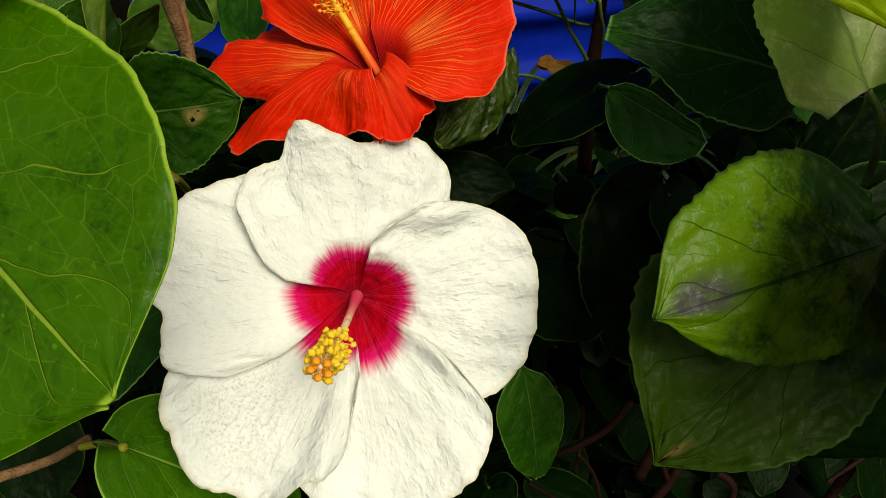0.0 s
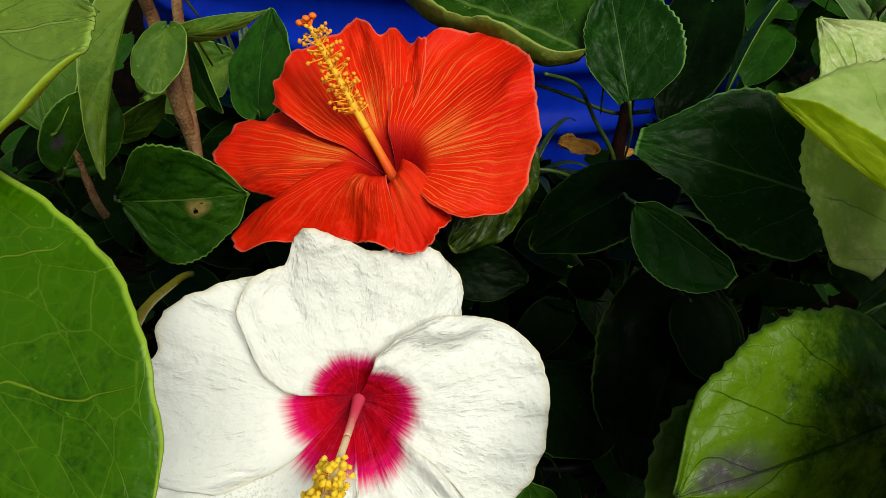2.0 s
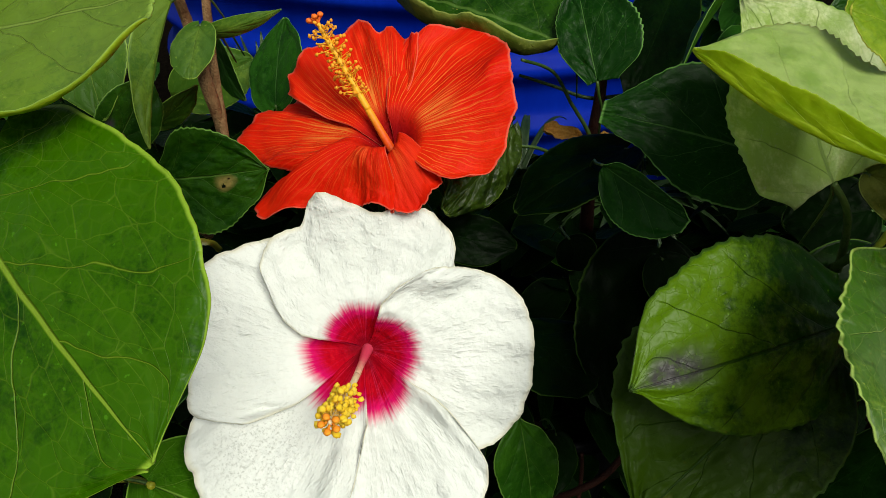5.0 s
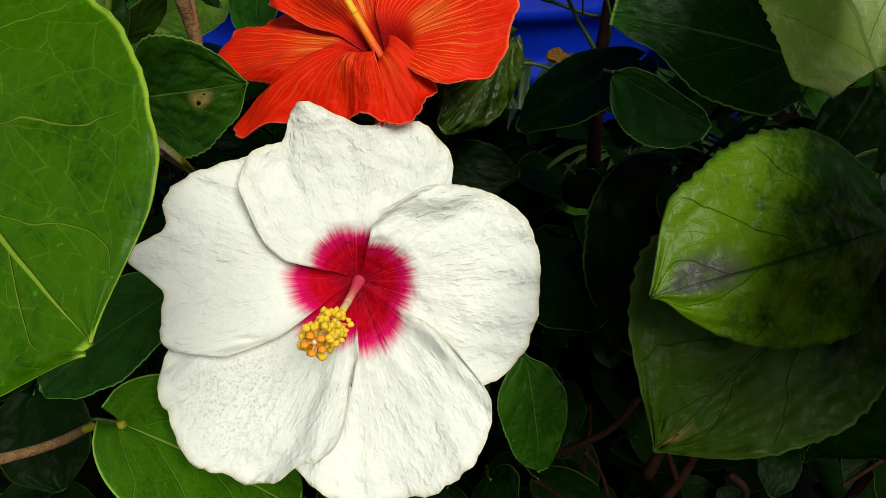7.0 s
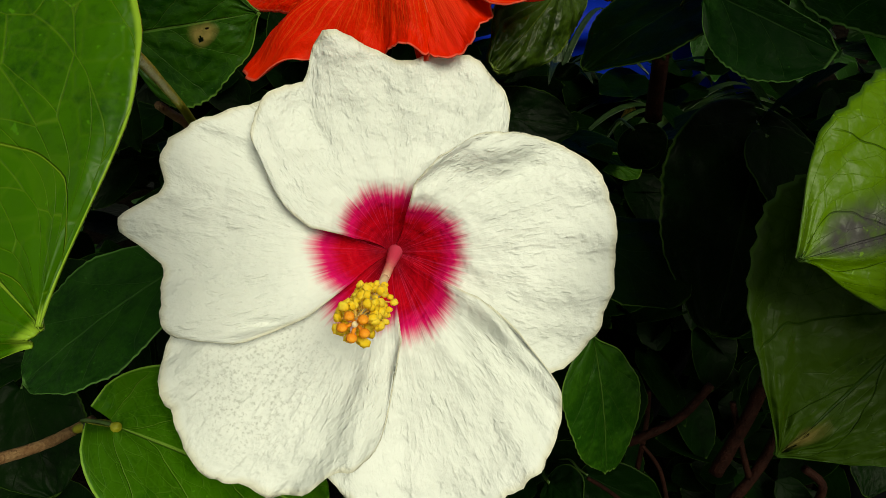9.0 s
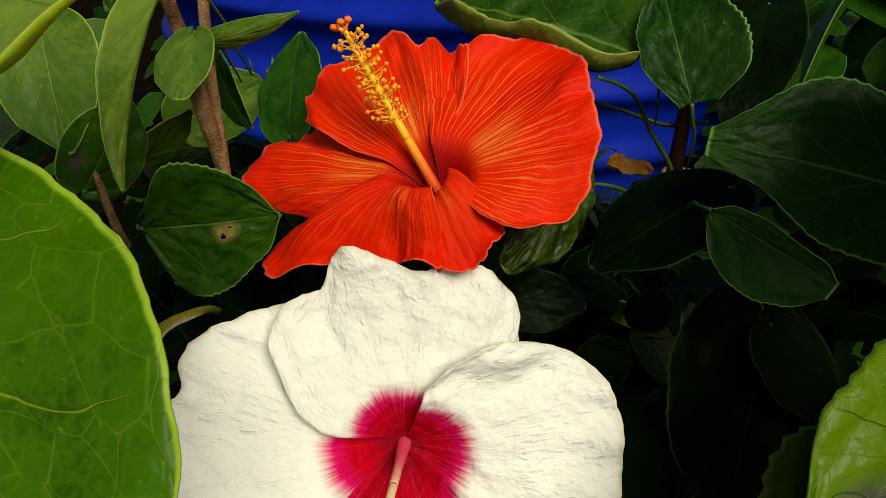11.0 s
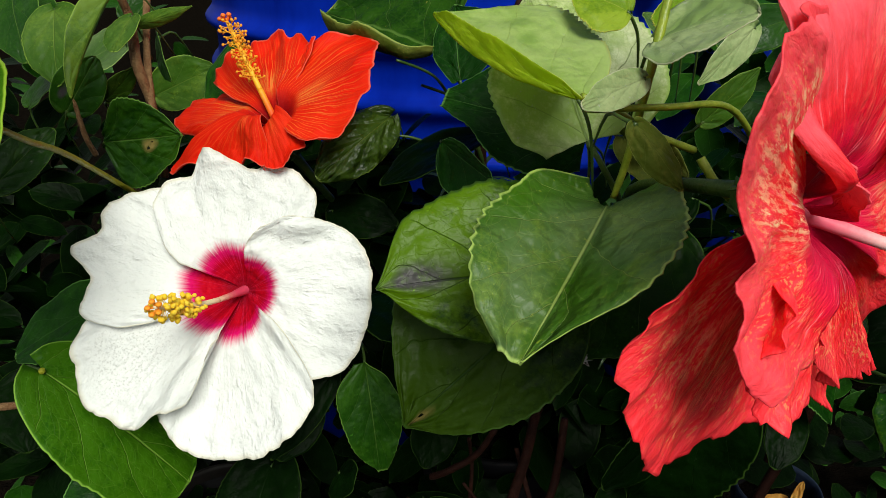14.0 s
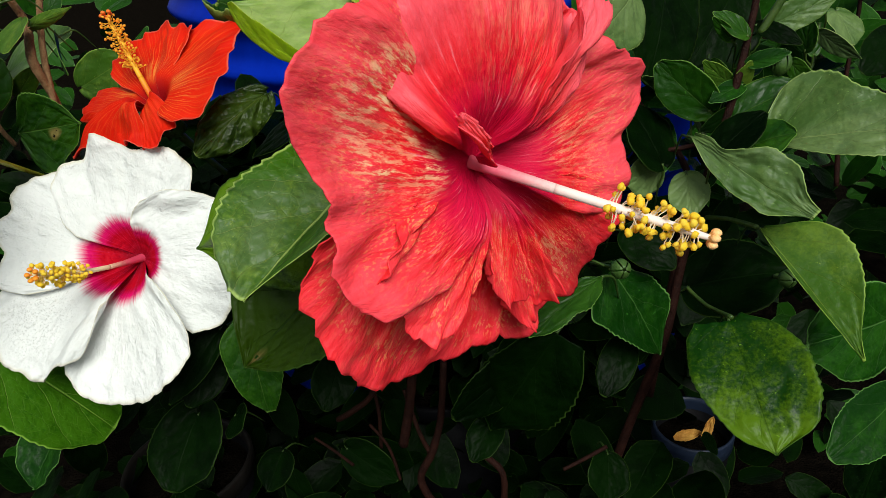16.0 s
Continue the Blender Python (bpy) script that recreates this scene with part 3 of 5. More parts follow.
def ball(name, material, r, squash=(1, 1, 1), rough=0.0, seg=10):
    bm = bmesh.new()
    bmesh.ops.create_uvsphere(bm, u_segments=seg, v_segments=max(6, seg // 2 + 2), radius=r)
    for v in bm.verts:
        v.co *= 1 + rough * noise.noise(v.co * (2.5 / r))
        v.co = Vector(a * b for a, b in zip(v.co, squash))
    me = bpy.data.meshes.new(name)
    bm.to_mesh(me)
    bm.free()
    me.materials.append(material)
    me.polygons.foreach_set("use_smooth", np.ones(len(me.polygons), dtype=bool))
    return me


# ---- leaves ----
seed_count = [0]


def leaf(plant, base, tip_at, side_at, material, tip=0.6, cup=0.08, arch=0.04, lobe=0.1, teeth=0.022, wave=1.0, veins=0.35, hole=None, stain=None, skew=0.0, fold=0.0, broad=1.0, label="", petiole=True, under=None, roll=None, thick=0.00035, outline=None, notches=17, bow=0.0):
    """A blade from its base to its tip, as wide as the place at its side tells, with its petiole. outline: the half widths on both sides along the midrib, in millimetres."""
    seed_count[0] += 1
    seed = seed_count[0] * 3.7
    b, t, s = Vector(base), Vector(tip_at), Vector(side_at)
    way = t - b
    long = way.length
    way.normalize()
    off = (s - b) - way * (s - b).dot(way)
    wide = off.length * broad
    off.normalize()
    up = way.cross(off).normalized()
    if up.dot(Vector((-0.05, -0.6, 0.8))) < 0:
        up = -up
    left = up.cross(way)
    nu, nv = (90, 71) if hole else (84, 33) if outline else (48, 27)
    peak = max((1 - i / 50) ** tip * (i / 50) ** 0.42 for i in range(51))
    grid = []
    for i in range(nu):
        u = i / (nu - 1)
        u = 0.6 * u + 0.4 * (0.5 - 0.5 * math.cos(math.pi * u))
        w = (1 - u) ** tip * (u + 0.0005) ** 0.42 / peak + 0.004
        w *= 1 - 0.22 * smooth((u - 0.72) / 0.22) * smooth((1.02 - u) / 0.1)
        saw = (u * notches + seed) % 1
        tooth = teeth * (saw**1.6 if saw < 0.85 else (1 - saw) / 0.15 * 0.77) * 2 * smooth((u - 0.15) / 0.25)
        row = []
        for j in range(nv):
            v = j / (nv - 1) * 2 - 1
            x = abs(v)
            ww = w * (1 + skew * (1 if v > 0 else -1))
            if outline:
                ww = max(spline(u * 2 - 1, outline[1 if v > 0 else 0]), 0.25) / 1000 / wide
            ww *= 1 + tooth * x**6 + 0.05 * noise.noise(Vector((u * 3, seed, v))) + 0.02 * x**4 * noise.noise(Vector((u * 13, seed, v)))
            along = u * long - lobe * long * x**1.6 * (1 - u) ** 3
            high = arch * long * 4 * u * (1 - u) + cup * wide * x**1.5 * w
            high += wave * 0.045 * wide * noise.noise(Vector((u * 4, v * 3, seed))) * (0.4 + x)
            high += wave * 0.02 * wide * noise.noise(Vector((u * 11, v * 9, seed)))
            high += wave * 0.02 * wide * x * x * math.sin(u * 15 + seed + v)
            side = v
            if fold and v > 0:
                # this half stands up along the midrib
                bend = radians(fold) * smooth(v / 0.12)
                side = v * math.cos(bend)
                high += v * wide * ww * math.sin(bend)
            if roll and v * roll[0] > roll[1]:
                # this margin curls up and over
                start, turned = roll[1], radians(roll[2])
                r = (1 - start) / turned
                q = (x - start) / (1 - start) * turned
                side = roll[0] * (start + r * math.sin(q))
                high += r * (1 - math.cos(q)) * wide * (ww if outline else w)
            row.append(way * along + left * (side * wide * ww + bow * long * 4 * u * (1 - u)) + up * high)
        grid.append(row)
    holes = None
    if hole:
        hu, hv, hr = hole
        holes = [(hu, hv, hr), (hu + 0.05, hv + 0.12, hr * 0.7)]
    ob = held("leaf", sheet("leaf", grid, thick, material, holes, under), plant, b, label)
    ob.color = (veins, *((stain[0], stain[1] * 0.5 + 0.5, stain[2]) if stain else (0, 0, 0)))
    if petiole:
        back = -way * 0.009 - up * 0.009 + Vector((0, 0.003, -0.004))
        held("petiole", tube("petiole", [(0, 0, 0), back * 0.5 + up * 0.002, back, back * 1.4 + Vector((0, 0.008, -0.016))], [0.0008, 0.0007, 0.0006, 0.0003], GREENSTEM, 6, 3), ob, b)
    return ob


# ---- flowers ----
def petal_grid(turn, edge, half, shape):
    """A petal in the flower's own axes: x right, y up, z out of the throat. edge: how far it reaches, in millimetres, from its clockwise to its other side."""
    g = []
    n = 64
    seed = shape.get("seed", 1.0)
    reach = sum(edge) / len(edge) / 1000
    flank = shape.get("flank", (0.9, 1.12, 1.16, 1.08, 1.0))
    throat = shape.get("throat", 0.36)
    for i in range(n):
        u = i / (n - 1)
        row = []
        for j in range(n):
            v = j / (n - 1) * 2 - 1
            x = abs(v)
            phi = turn + v * half * float(np.interp(u, (0, 0.2, 0.5, 0.8, 1), flank))
            rim = spline(v, edge) / 1000
            rim *= 1 + shape.get("frill", 0.012) * noise.noise(Vector((v * 9, seed, 5))) + shape.get("frill", 0.012) * 0.6 * noise.noise(Vector((v * 27, seed, 9)))
            r = u**0.95 * (reach + (rim - reach) * smooth(u / 0.85))
            z = shape["deep"] * smooth(u / throat) + shape.get("rise", 0.0) * u + shape.get("lift", 0.0) * smooth(u / 0.25)
            z += shape.get("lap", 0.004) * v * smooth(u / 0.22)
            z -= shape.get("recurve", 0.0) * u**4 + shape.get("droop", 0.0) * smooth((u - 0.3) / 0.7)
            z += shape.get("fold", 0.0) * x**2 * u
            amp = shape.get("ruffle", 0.004)
            z += amp * u**2 * math.sin(v * shape.get("waves", 5.0) + seed * 2.3) * (0.35 + 0.65 * x)
            z += amp * 0.9 * u * noise.noise(Vector((u * 3.0, v * 3.2, seed)))
            z += amp * 0.34 * u * noise.noise(Vector((u * 9.0, v * 10.0, seed)))
            z += shape.get("flutter", 0.0) * smooth((u - 0.62) / 0.38) * noise.noise(Vector((v * 6.5, u * 1.5, seed + 20)))
            z += shape.get("pleat", 0.0003) * math.sin(v * 21 + seed + 2 * noise.noise(Vector((u * 4, v * 2, seed)))) * smooth((u - 0.2) / 0.4)
            for bu, bv, su, sv, high in shape.get("bumps", ()):
                z += high * math.exp(-(((u - bu) / su) ** 2) - ((v - bv) / sv) ** 2)
            row.append((r * math.cos(phi), r * math.sin(phi), z))
        g.append(row)
    return np.array(g)


def flower(name, at, out, up, label, material, petals, common):
    """An open flower: an empty at the throat, turned so that z points out of it, with its petals."""
    z = Vector(out).normalized()
    y = (Vector(up) - z * z.dot(Vector(up))).normalized()
    x = y.cross(z)
    ob = thing(name, at, label, "flower", "hibiscus flowers")
    turn = np.array([x, y, z]).T
    for k, p in enumerate(petals):
        shape = dict(common, seed=k * 7.3 + 1.7)
        shape.update(p[3] if len(p) > 3 else {})
        g = petal_grid(radians(p[0]), p[1], radians(p[2]), shape) @ turn.T
        held("petal", sheet("petal", g, 0.0004, material), ob, at).color = (shape.get("blotch", 0.25), shape.get("pale", 0.2), 0, 1)
    return ob, Vector(x), Vector(y), Vector(z)


def pistil(ob, base, tip, spread, first, last, count, column, foot, pollen, stigma, thread, thick=0.0017, bow=(0, 0, 0), head=0.0013, lobes=0.0042, pads=0.0018, flare=1.4):
    """The column with its stamens from first to last of its length, and five stigma lobes at its end."""
    b, t = Vector(base), Vector(tip)
    way = (t - b).normalized()
    mid = (b + t) / 2 + Vector(bow)
    at = lambda s: b * (1 - s) ** 2 + mid * 2 * s * (1 - s) + t * s * s  # noqa: E731
    pts = [at(s / 6) for s in range(7)]
    held("staminal_column", tube("staminal_column", [p - b for p in pts[2:]], [thick, thick * 0.95, thick * 0.9, thick * 0.85, thick * 0.5], column, 10), ob, b)
    held("column_foot", tube("column_foot", [pts[0] - b - way * 0.004] + [p - b for p in pts[1:3]], [thick * flare, thick * 1.12, thick], foot, 10), ob, b)
    # one stamen, shared by all: a bent thread with a pollen head
    th = tube("stamen", [(0, 0, 0), (0.0004, 0, 0.4), (0.0, 0, 0.8), (0.0, 0, 1.0)], [0.0002] * 4, thread, 5, 3)
    hd = ball("anther", pollen, head, (1.15, 0.85, 0.8), 0.45, 8)
    side = way.orthogonal().normalized()
    rnd = random.Random(int(count * 7 + spread * 1e5))
    for k in range(count):
        s = first + (last - first) * (k + 0.5) / count
        a = k * 2.39996 + rnd.uniform(-0.4, 0.4)
        out = (side * math.cos(a) + way.cross(side) * math.sin(a) + way * rnd.uniform(-0.1, 0.75)).normalized()
        reach = spread * rnd.uniform(0.6, 1.15)
        p = at(s)
        st = held("stamen", th, ob, p)
        st.rotation_euler = out.to_track_quat("Z", "Y").to_euler()
        st.scale = (1, 1, reach)
        an = held("anther", hd, ob, p + out * reach)
        an.rotation_euler = (rnd.uniform(0, 6), rnd.uniform(0, 6), rnd.uniform(0, 6))
        sc = rnd.uniform(0.75, 1.2)
        an.scale = (sc, sc, sc)
    pad = ball("stigma_lobe", stigma, pads, (1, 1, 0.8), 0.12, 10)
    arm = tube("style", [(0, 0, 0), (0, 0, 0.5), (0, 0, 1.0)], [0.0005] * 3, stigma, 6, 2)
    for k in range(5):
        a = k * 2 * math.pi / 5 + 0.5
        out = (way * 0.9 + (side * math.cos(a) + way.cross(side) * math.sin(a)) * 0.85).normalized()
        st = held("style", arm, ob, at(0.97))
        st.rotation_euler = out.to_track_quat("Z", "Y").to_euler()
        st.scale = (1, 1, lobes)
        held("stigma_lobe", pad, ob, at(0.97) + out * lobes)


def calyx(ob, at, z, down):
    """Five sepals behind the throat and the flower stalk."""
    a = Vector(at)
    side = z.orthogonal().normalized()
    for k in range(5):
        w = k * 2 * math.pi / 5
        out = side * math.cos(w) + z.cross(side) * math.sin(w)
        cross = z.cross(out)
        g = [[-z * 0.014 + z * 0.016 * u + out * (0.004 + 0.006 * u) + cross * (v * 0.006 * (1 - u) ** 0.7) for v in np.linspace(-1, 1, 7)] for u in np.linspace(0, 0.98, 9)]
        held("sepal", sheet("sepal", g, 0.0004, SEPAL), ob, a)
    p = [-z * 0.002, -z * 0.016, -z * 0.035 + Vector(down) * 0.35, Vector(down)]
    held("flower_stalk", tube("flower_stalk", p, [0.004, 0.0028, 0.0017, 0.0018], GREENSTEM, 9), ob, a)


# ---- ground, drum and pots ----
gx = np.concatenate([np.linspace(-60, -1.2, 8), np.linspace(-1, 1.4, 49), np.linspace(1.6, 60, 8)])
gy = np.concatenate([np.linspace(-60, -0.8, 8), np.linspace(-0.6, 1.6, 45), np.linspace(1.8, 60, 8)])
gv = [(x, y, 0.012 * noise.noise(Vector((x * 9, y * 9, 0))) + 0.006 * noise.noise(Vector((x * 31, y * 31, 2)))) for x in gx for y in gy]
gf = [(i * len(gy) + j, (i + 1) * len(gy) + j, (i + 1) * len(gy) + j + 1, i * len(gy) + j + 1) for i in range(len(gx) - 1) for j in range(len(gy) - 1)]
tagged(new("ground", finish("ground", gv, gf, SOIL)), "bare soil under the shrubs, darkened for their shade", "ground", kind="structure")


def lathe(name, profile, material, sides=64):
    verts, faces = [], []
    for r, z in profile:
        for j in range(sides):
            a = 2 * math.pi * j / sides
            verts.append((r * math.cos(a), r * math.sin(a), z))
    for i in range(len(profile) - 1):
        for j in range(sides):
            k = (j + 1) % sides
            faces.append((i * sides + j, i * sides + k, (i + 1) * sides + k, (i + 1) * sides + j))
    return finish(name, verts, faces, material)


def drum(at, radius, height):
    ob = thing("plastic_drum", at, "large blue plastic drum with moulded hoops standing on the soil", "drum")
    prof = [(0.0, 0.0), (radius * 0.95, 0.0), (radius, 0.02)]
    hoops = (0.12, 0.30, 0.395, 0.445, 0.497, 0.60, 0.78)
    for z in np.arange(0.03, height - 0.02, 0.004):
        bulge = sum(0.011 * math.exp(-(((z - h) / 0.0095) ** 2)) for h in hoops)
        prof.append((radius + bulge, float(z)))
    prof += [(radius, height - 0.01), (radius * 0.98, height)]
    held("body", lathe("body", prof, BLUE, 96), ob, at)
    held("lid", lathe("lid", [(radius * 0.98, height), (radius * 1.02, height), (radius * 1.02, height + 0.03), (radius * 0.9, height + 0.03), (radius * 0.88, height + 0.015), (0.0, height + 0.015)], BLUE, 96), ob, at)
    return ob


drum((0.0, 0.858, 0.0), 0.345, 0.95)


def pot(at, radius, height, body, rim, label):
    ob = thing("plant_pot", at, label, "plant pot", "pots under the shrubs")
    held("wall", lathe("wall", [(0.0, 0.0), (radius * 0.72, 0.0), (radius * 0.95, height - 0.012), (radius * 0.92, height - 0.012), (radius * 0.70, 0.006), (0.0, 0.006)], body, 48), ob, at)
    held("rim", lathe("rim", [(radius * 0.95, height - 0.018), (radius, height - 0.016), (radius * 1.01, height - 0.002), (radius * 0.99, height), (radius * 0.95, height), (radius * 0.93, height - 0.004), (radius * 0.93, height - 0.018)], rim, 48), ob, at)
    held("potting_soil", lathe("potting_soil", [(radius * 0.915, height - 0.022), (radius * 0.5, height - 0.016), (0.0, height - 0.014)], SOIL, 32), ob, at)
    return ob


pot((-0.135, 0.292, 0.005), 0.058, 0.15, POT, POTGREY, "black plastic pot with a grey rim darkened for shade")
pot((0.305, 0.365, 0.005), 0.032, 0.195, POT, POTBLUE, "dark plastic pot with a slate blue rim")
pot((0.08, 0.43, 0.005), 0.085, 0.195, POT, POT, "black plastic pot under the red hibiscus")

# ---- plants ----
left_plant = thing("foreground_shrub", (-0.22, 0.14, 0.0), "leafy shrub with broad rounded green leaves", "shrub")
white_plant = thing("white_hibiscus_plant", (-0.11, 0.30, 0.18), "hibiscus plant with toothed green leaves in a pot", "plant")
red_plant = thing("red_hibiscus_plant", (0.07, 0.42, 0.18), "hibiscus plant with dark glossy leaves and brown stems", "plant")
pink_plant = thing("pink_hibiscus_plant", (0.28, 0.37, 0.18), "hibiscus plant with pale young leaves and red-brown stems", "plant")
side_shrub = thing("side_shrub", (0.36, 0.40, 0.0), "shrub with dull grey-green leaves and thin brown stems", "shrub")
# leaves close to the lens
leaf(left_plant, (-0.1229, 0.1353, 0.541), (-0.058, 0.0806, 0.509), (-0.0685, 0.1318, 0.5546), BRIGHT, teeth=0.004, arch=0.03, cup=-0.06, veins=1.0, wave=0.5, lobe=0.1, outline=((25, 38, 46, 48, 47, 43, 37.5, 28, 3), (28.1, 37.3, 41.6, 42.9, 42.6, 40.6, 36.2, 25.8, 0.3)), label="large rounded glossy green leaf with pale veins")
leaf(left_plant, (-0.1406, 0.1627, 0.5725), (-0.0687, 0.1547, 0.5876), (-0.0856, 0.1262, 0.5619), FRESH, under=QUILT, roll=(-1, 0.90, 130), teeth=0.004, cup=0.06, arch=-0.01, veins=1.0, lobe=0.05, outline=((19, 28.5, 33, 34, 33.5, 31.8, 28.5, 22.5, 8), (8, 18, 24, 25, 24, 22, 18, 13, 2)), label="broad pale green leaf with an upturned yellow margin")
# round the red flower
leaf(red_plant, (-0.1284, 0.2479, 0.4861), (-0.078, 0.2457, 0.4938), (-0.112, 0.2502, 0.5146), BOTTLESHADE, hole=(0.57, -0.22, 0.018), stain=(0.585, -0.18, 0.10), veins=0.7, label="green leaf darkened for shade with a small brown-edged hole", lobe=0, outline=((3.9, 19.6, 25.2, 25.9, 25, 21.4, 16.4, 11.5, 0.3), (5.2, 11.8, 19.9, 22.5, 22, 20.1, 16, 10.1, 0.3)))
leaf(red_plant, (-0.0974, 0.2495, 0.5529), (-0.0976, 0.2303, 0.5388), (-0.1064, 0.2405, 0.5452), FRESH, tip=0.45, veins=0.3)
leaf(red_plant, (-0.1053, 0.2464, 0.5628), (-0.1071, 0.2064, 0.5213), (-0.1118, 0.2488, 0.5306), FRESH, tip=0.8, cup=0.5, broad=0.3, fold=40, wave=1.6)
leaf(red_plant, (-0.0973, 0.255, 0.5486), (-0.0663, 0.2556, 0.5579), (-0.0811, 0.2544, 0.5599), FRESH, tip=0.8, cup=-0.5, arch=0.12, broad=0.62)
leaf(red_plant, (-0.1385, 0.2378, 0.5059), (-0.123, 0.2497, 0.5322), (-0.1423, 0.2358, 0.5208), MID, tip=0.6, veins=0.6, stain=(0.3, 0.5, 0.12))
leaf(red_plant, (-0.1279, 0.2573, 0.5078), (-0.1067, 0.2577, 0.5259), (-0.1133, 0.261, 0.5131), FRESH, tip=0.7)
leaf(red_plant, (-0.1038, 0.2777, 0.5377), (-0.0879, 0.2592, 0.5189), (-0.092, 0.2651, 0.5366), MID, tip=0.7, teeth=0.06)
leaf(red_plant, (-0.0908, 0.311, 0.4963), (-0.0901, 0.3458, 0.5302), (-0.0691, 0.321, 0.5198), DEEP, tip=0.7, broad=0.72, wave=1.6)
leaf(red_plant, (-0.2236, 0.3469, 0.5007), (-0.1713, 0.3645, 0.5265), (-0.1822, 0.3404, 0.5058), PALE, tip=0.6)
leaf(red_plant, (-0.2239, 0.3052, 0.4887), (-0.208, 0.3309, 0.5116), (-0.1973, 0.302, 0.5009), MID, tip=0.7)
leaf(red_plant, (-0.1496, 0.3336, 0.4918), (-0.1079, 0.34, 0.51), (-0.1287, 0.3399, 0.5183), FRESH, tip=0.5)
leaf(red_plant, (0.0487, 0.3048, 0.5325), (-0.03, 0.3456, 0.5444), (0.0229, 0.3636, 0.5693), BOTTLESHADE, tip=0.5, cup=0.0, arch=0.02, skew=-0.42, lobe=0.0, veins=0.8, wave=2.0, teeth=0.03, under=RIM, roll=(1, 0.45, 150), label="green leaf darkened for shade with a curled yellowish edge")
leaf(red_plant, (0.0651, 0.287, 0.5197), (0.0562, 0.3196, 0.5542), (0.0396, 0.3029, 0.5252), DEEP, teeth=0.03, veins=0.7, label="round green leaf darkened for shade with a clear midrib", lobe=0.025, outline=((9.2, 19.2, 23.2, 23.6, 22.8, 20.1, 16.7, 9.6, 0.3), (4.6, 8, 11.1, 13.3, 13, 12.6, 10.3, 6.9, 0.3)))
leaf(red_plant, (0.1095, 0.35, 0.5417), (0.084, 0.2963, 0.507), (0.125, 0.3423, 0.5389), SHADED, tip=0.6, lobe=0.25)
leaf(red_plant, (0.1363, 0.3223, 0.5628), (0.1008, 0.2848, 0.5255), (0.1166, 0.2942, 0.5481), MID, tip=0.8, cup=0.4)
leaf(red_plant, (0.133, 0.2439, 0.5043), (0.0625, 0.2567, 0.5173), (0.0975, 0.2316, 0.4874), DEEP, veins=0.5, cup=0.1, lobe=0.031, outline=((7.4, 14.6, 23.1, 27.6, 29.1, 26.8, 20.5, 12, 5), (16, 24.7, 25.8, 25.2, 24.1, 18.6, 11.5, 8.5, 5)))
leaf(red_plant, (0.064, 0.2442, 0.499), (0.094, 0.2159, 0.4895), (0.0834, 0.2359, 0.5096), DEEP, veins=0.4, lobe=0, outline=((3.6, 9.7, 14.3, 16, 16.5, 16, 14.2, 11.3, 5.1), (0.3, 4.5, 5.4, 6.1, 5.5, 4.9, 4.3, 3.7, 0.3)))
leaf(red_plant, (0.0783, 0.2698, 0.4946), (0.0294, 0.25, 0.4714), (0.051, 0.2823, 0.4867), SHADED, tip=0.6)
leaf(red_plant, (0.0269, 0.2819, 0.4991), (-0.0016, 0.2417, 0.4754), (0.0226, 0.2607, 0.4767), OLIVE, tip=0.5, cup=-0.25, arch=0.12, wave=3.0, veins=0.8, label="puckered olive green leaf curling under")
leaf(red_plant, (-0.0062, 0.2713, 0.4452), (0.033, 0.2696, 0.4406), (0.0119, 0.2779, 0.4536), SHADED, tip=0.6)
# between the white and the pink flower
leaf(white_plant, (0.1423, 0.1764, 0.4734), (0.0601, 0.1421, 0.4722), (0.119, 0.1408, 0.4429), LEAFY, veins=0.8, cup=-0.08, stain=(0.80, -0.05, 0.20), label="broad green leaf with a grey blemish near its tip", lobe=0.006, outline=((17.9, 29.8, 35.5, 38.1, 38.4, 35, 30.5, 23.8, 0.3), (6.2, 18.3, 26.1, 27.5, 25.9, 23.6, 18.4, 10.3, 0.3)))
leaf(white_plant, (0.1327, 0.1723, 0.4674), (0.0702, 0.1389, 0.4103), (0.142, 0.135, 0.4211), SPENTSHADE, veins=0.7, cup=0.15, hole=(0.87, 0.10, 0.020), stain=(0.88, 0.14, 0.11), label="broad green leaf with two small holes", lobe=0, outline=((12.9, 32.7, 44, 46.2, 48, 42.8, 33.7, 17.9, 0.3), (11.9, 22, 28.2, 30.3, 29.7, 25.9, 20.3, 12, 0.3)))
leaf(pink_plant, (0.1407, 0.1547, 0.5068), (0.119, 0.083, 0.4879), (0.1631, 0.1206, 0.484), HEART, veins=0.9, cup=0.05, fold=58, teeth=0.03, label="heart-shaped green leaf with a toothed edge", lobe=0.112, outline=((10.3, 25.2, 28.5, 30.8, 32.2, 30.4, 27.5, 20.3, 6.9), (22.1, 27.7, 32.1, 35, 34.9, 32.4, 27.5, 10.6, 0.3)))
leaf(pink_plant, (0.133, 0.1992, 0.5167), (0.1019, 0.2393, 0.5692), (0.0821, 0.1962, 0.5295), STAINEDLIT, veins=1.0, cup=0.05, teeth=0.025, notches=24, lobe=0.04, outline=((23.6, 36.7, 41.4, 43.7, 41.9, 37.4, 30.4, 19.1, 0.3), (18.9, 29.2, 32.2, 32.0, 29.0, 22.0, 14.7, 7.5, 0.3)), label="broad grey-green leaf with a stained edge, painted pale as if lit")
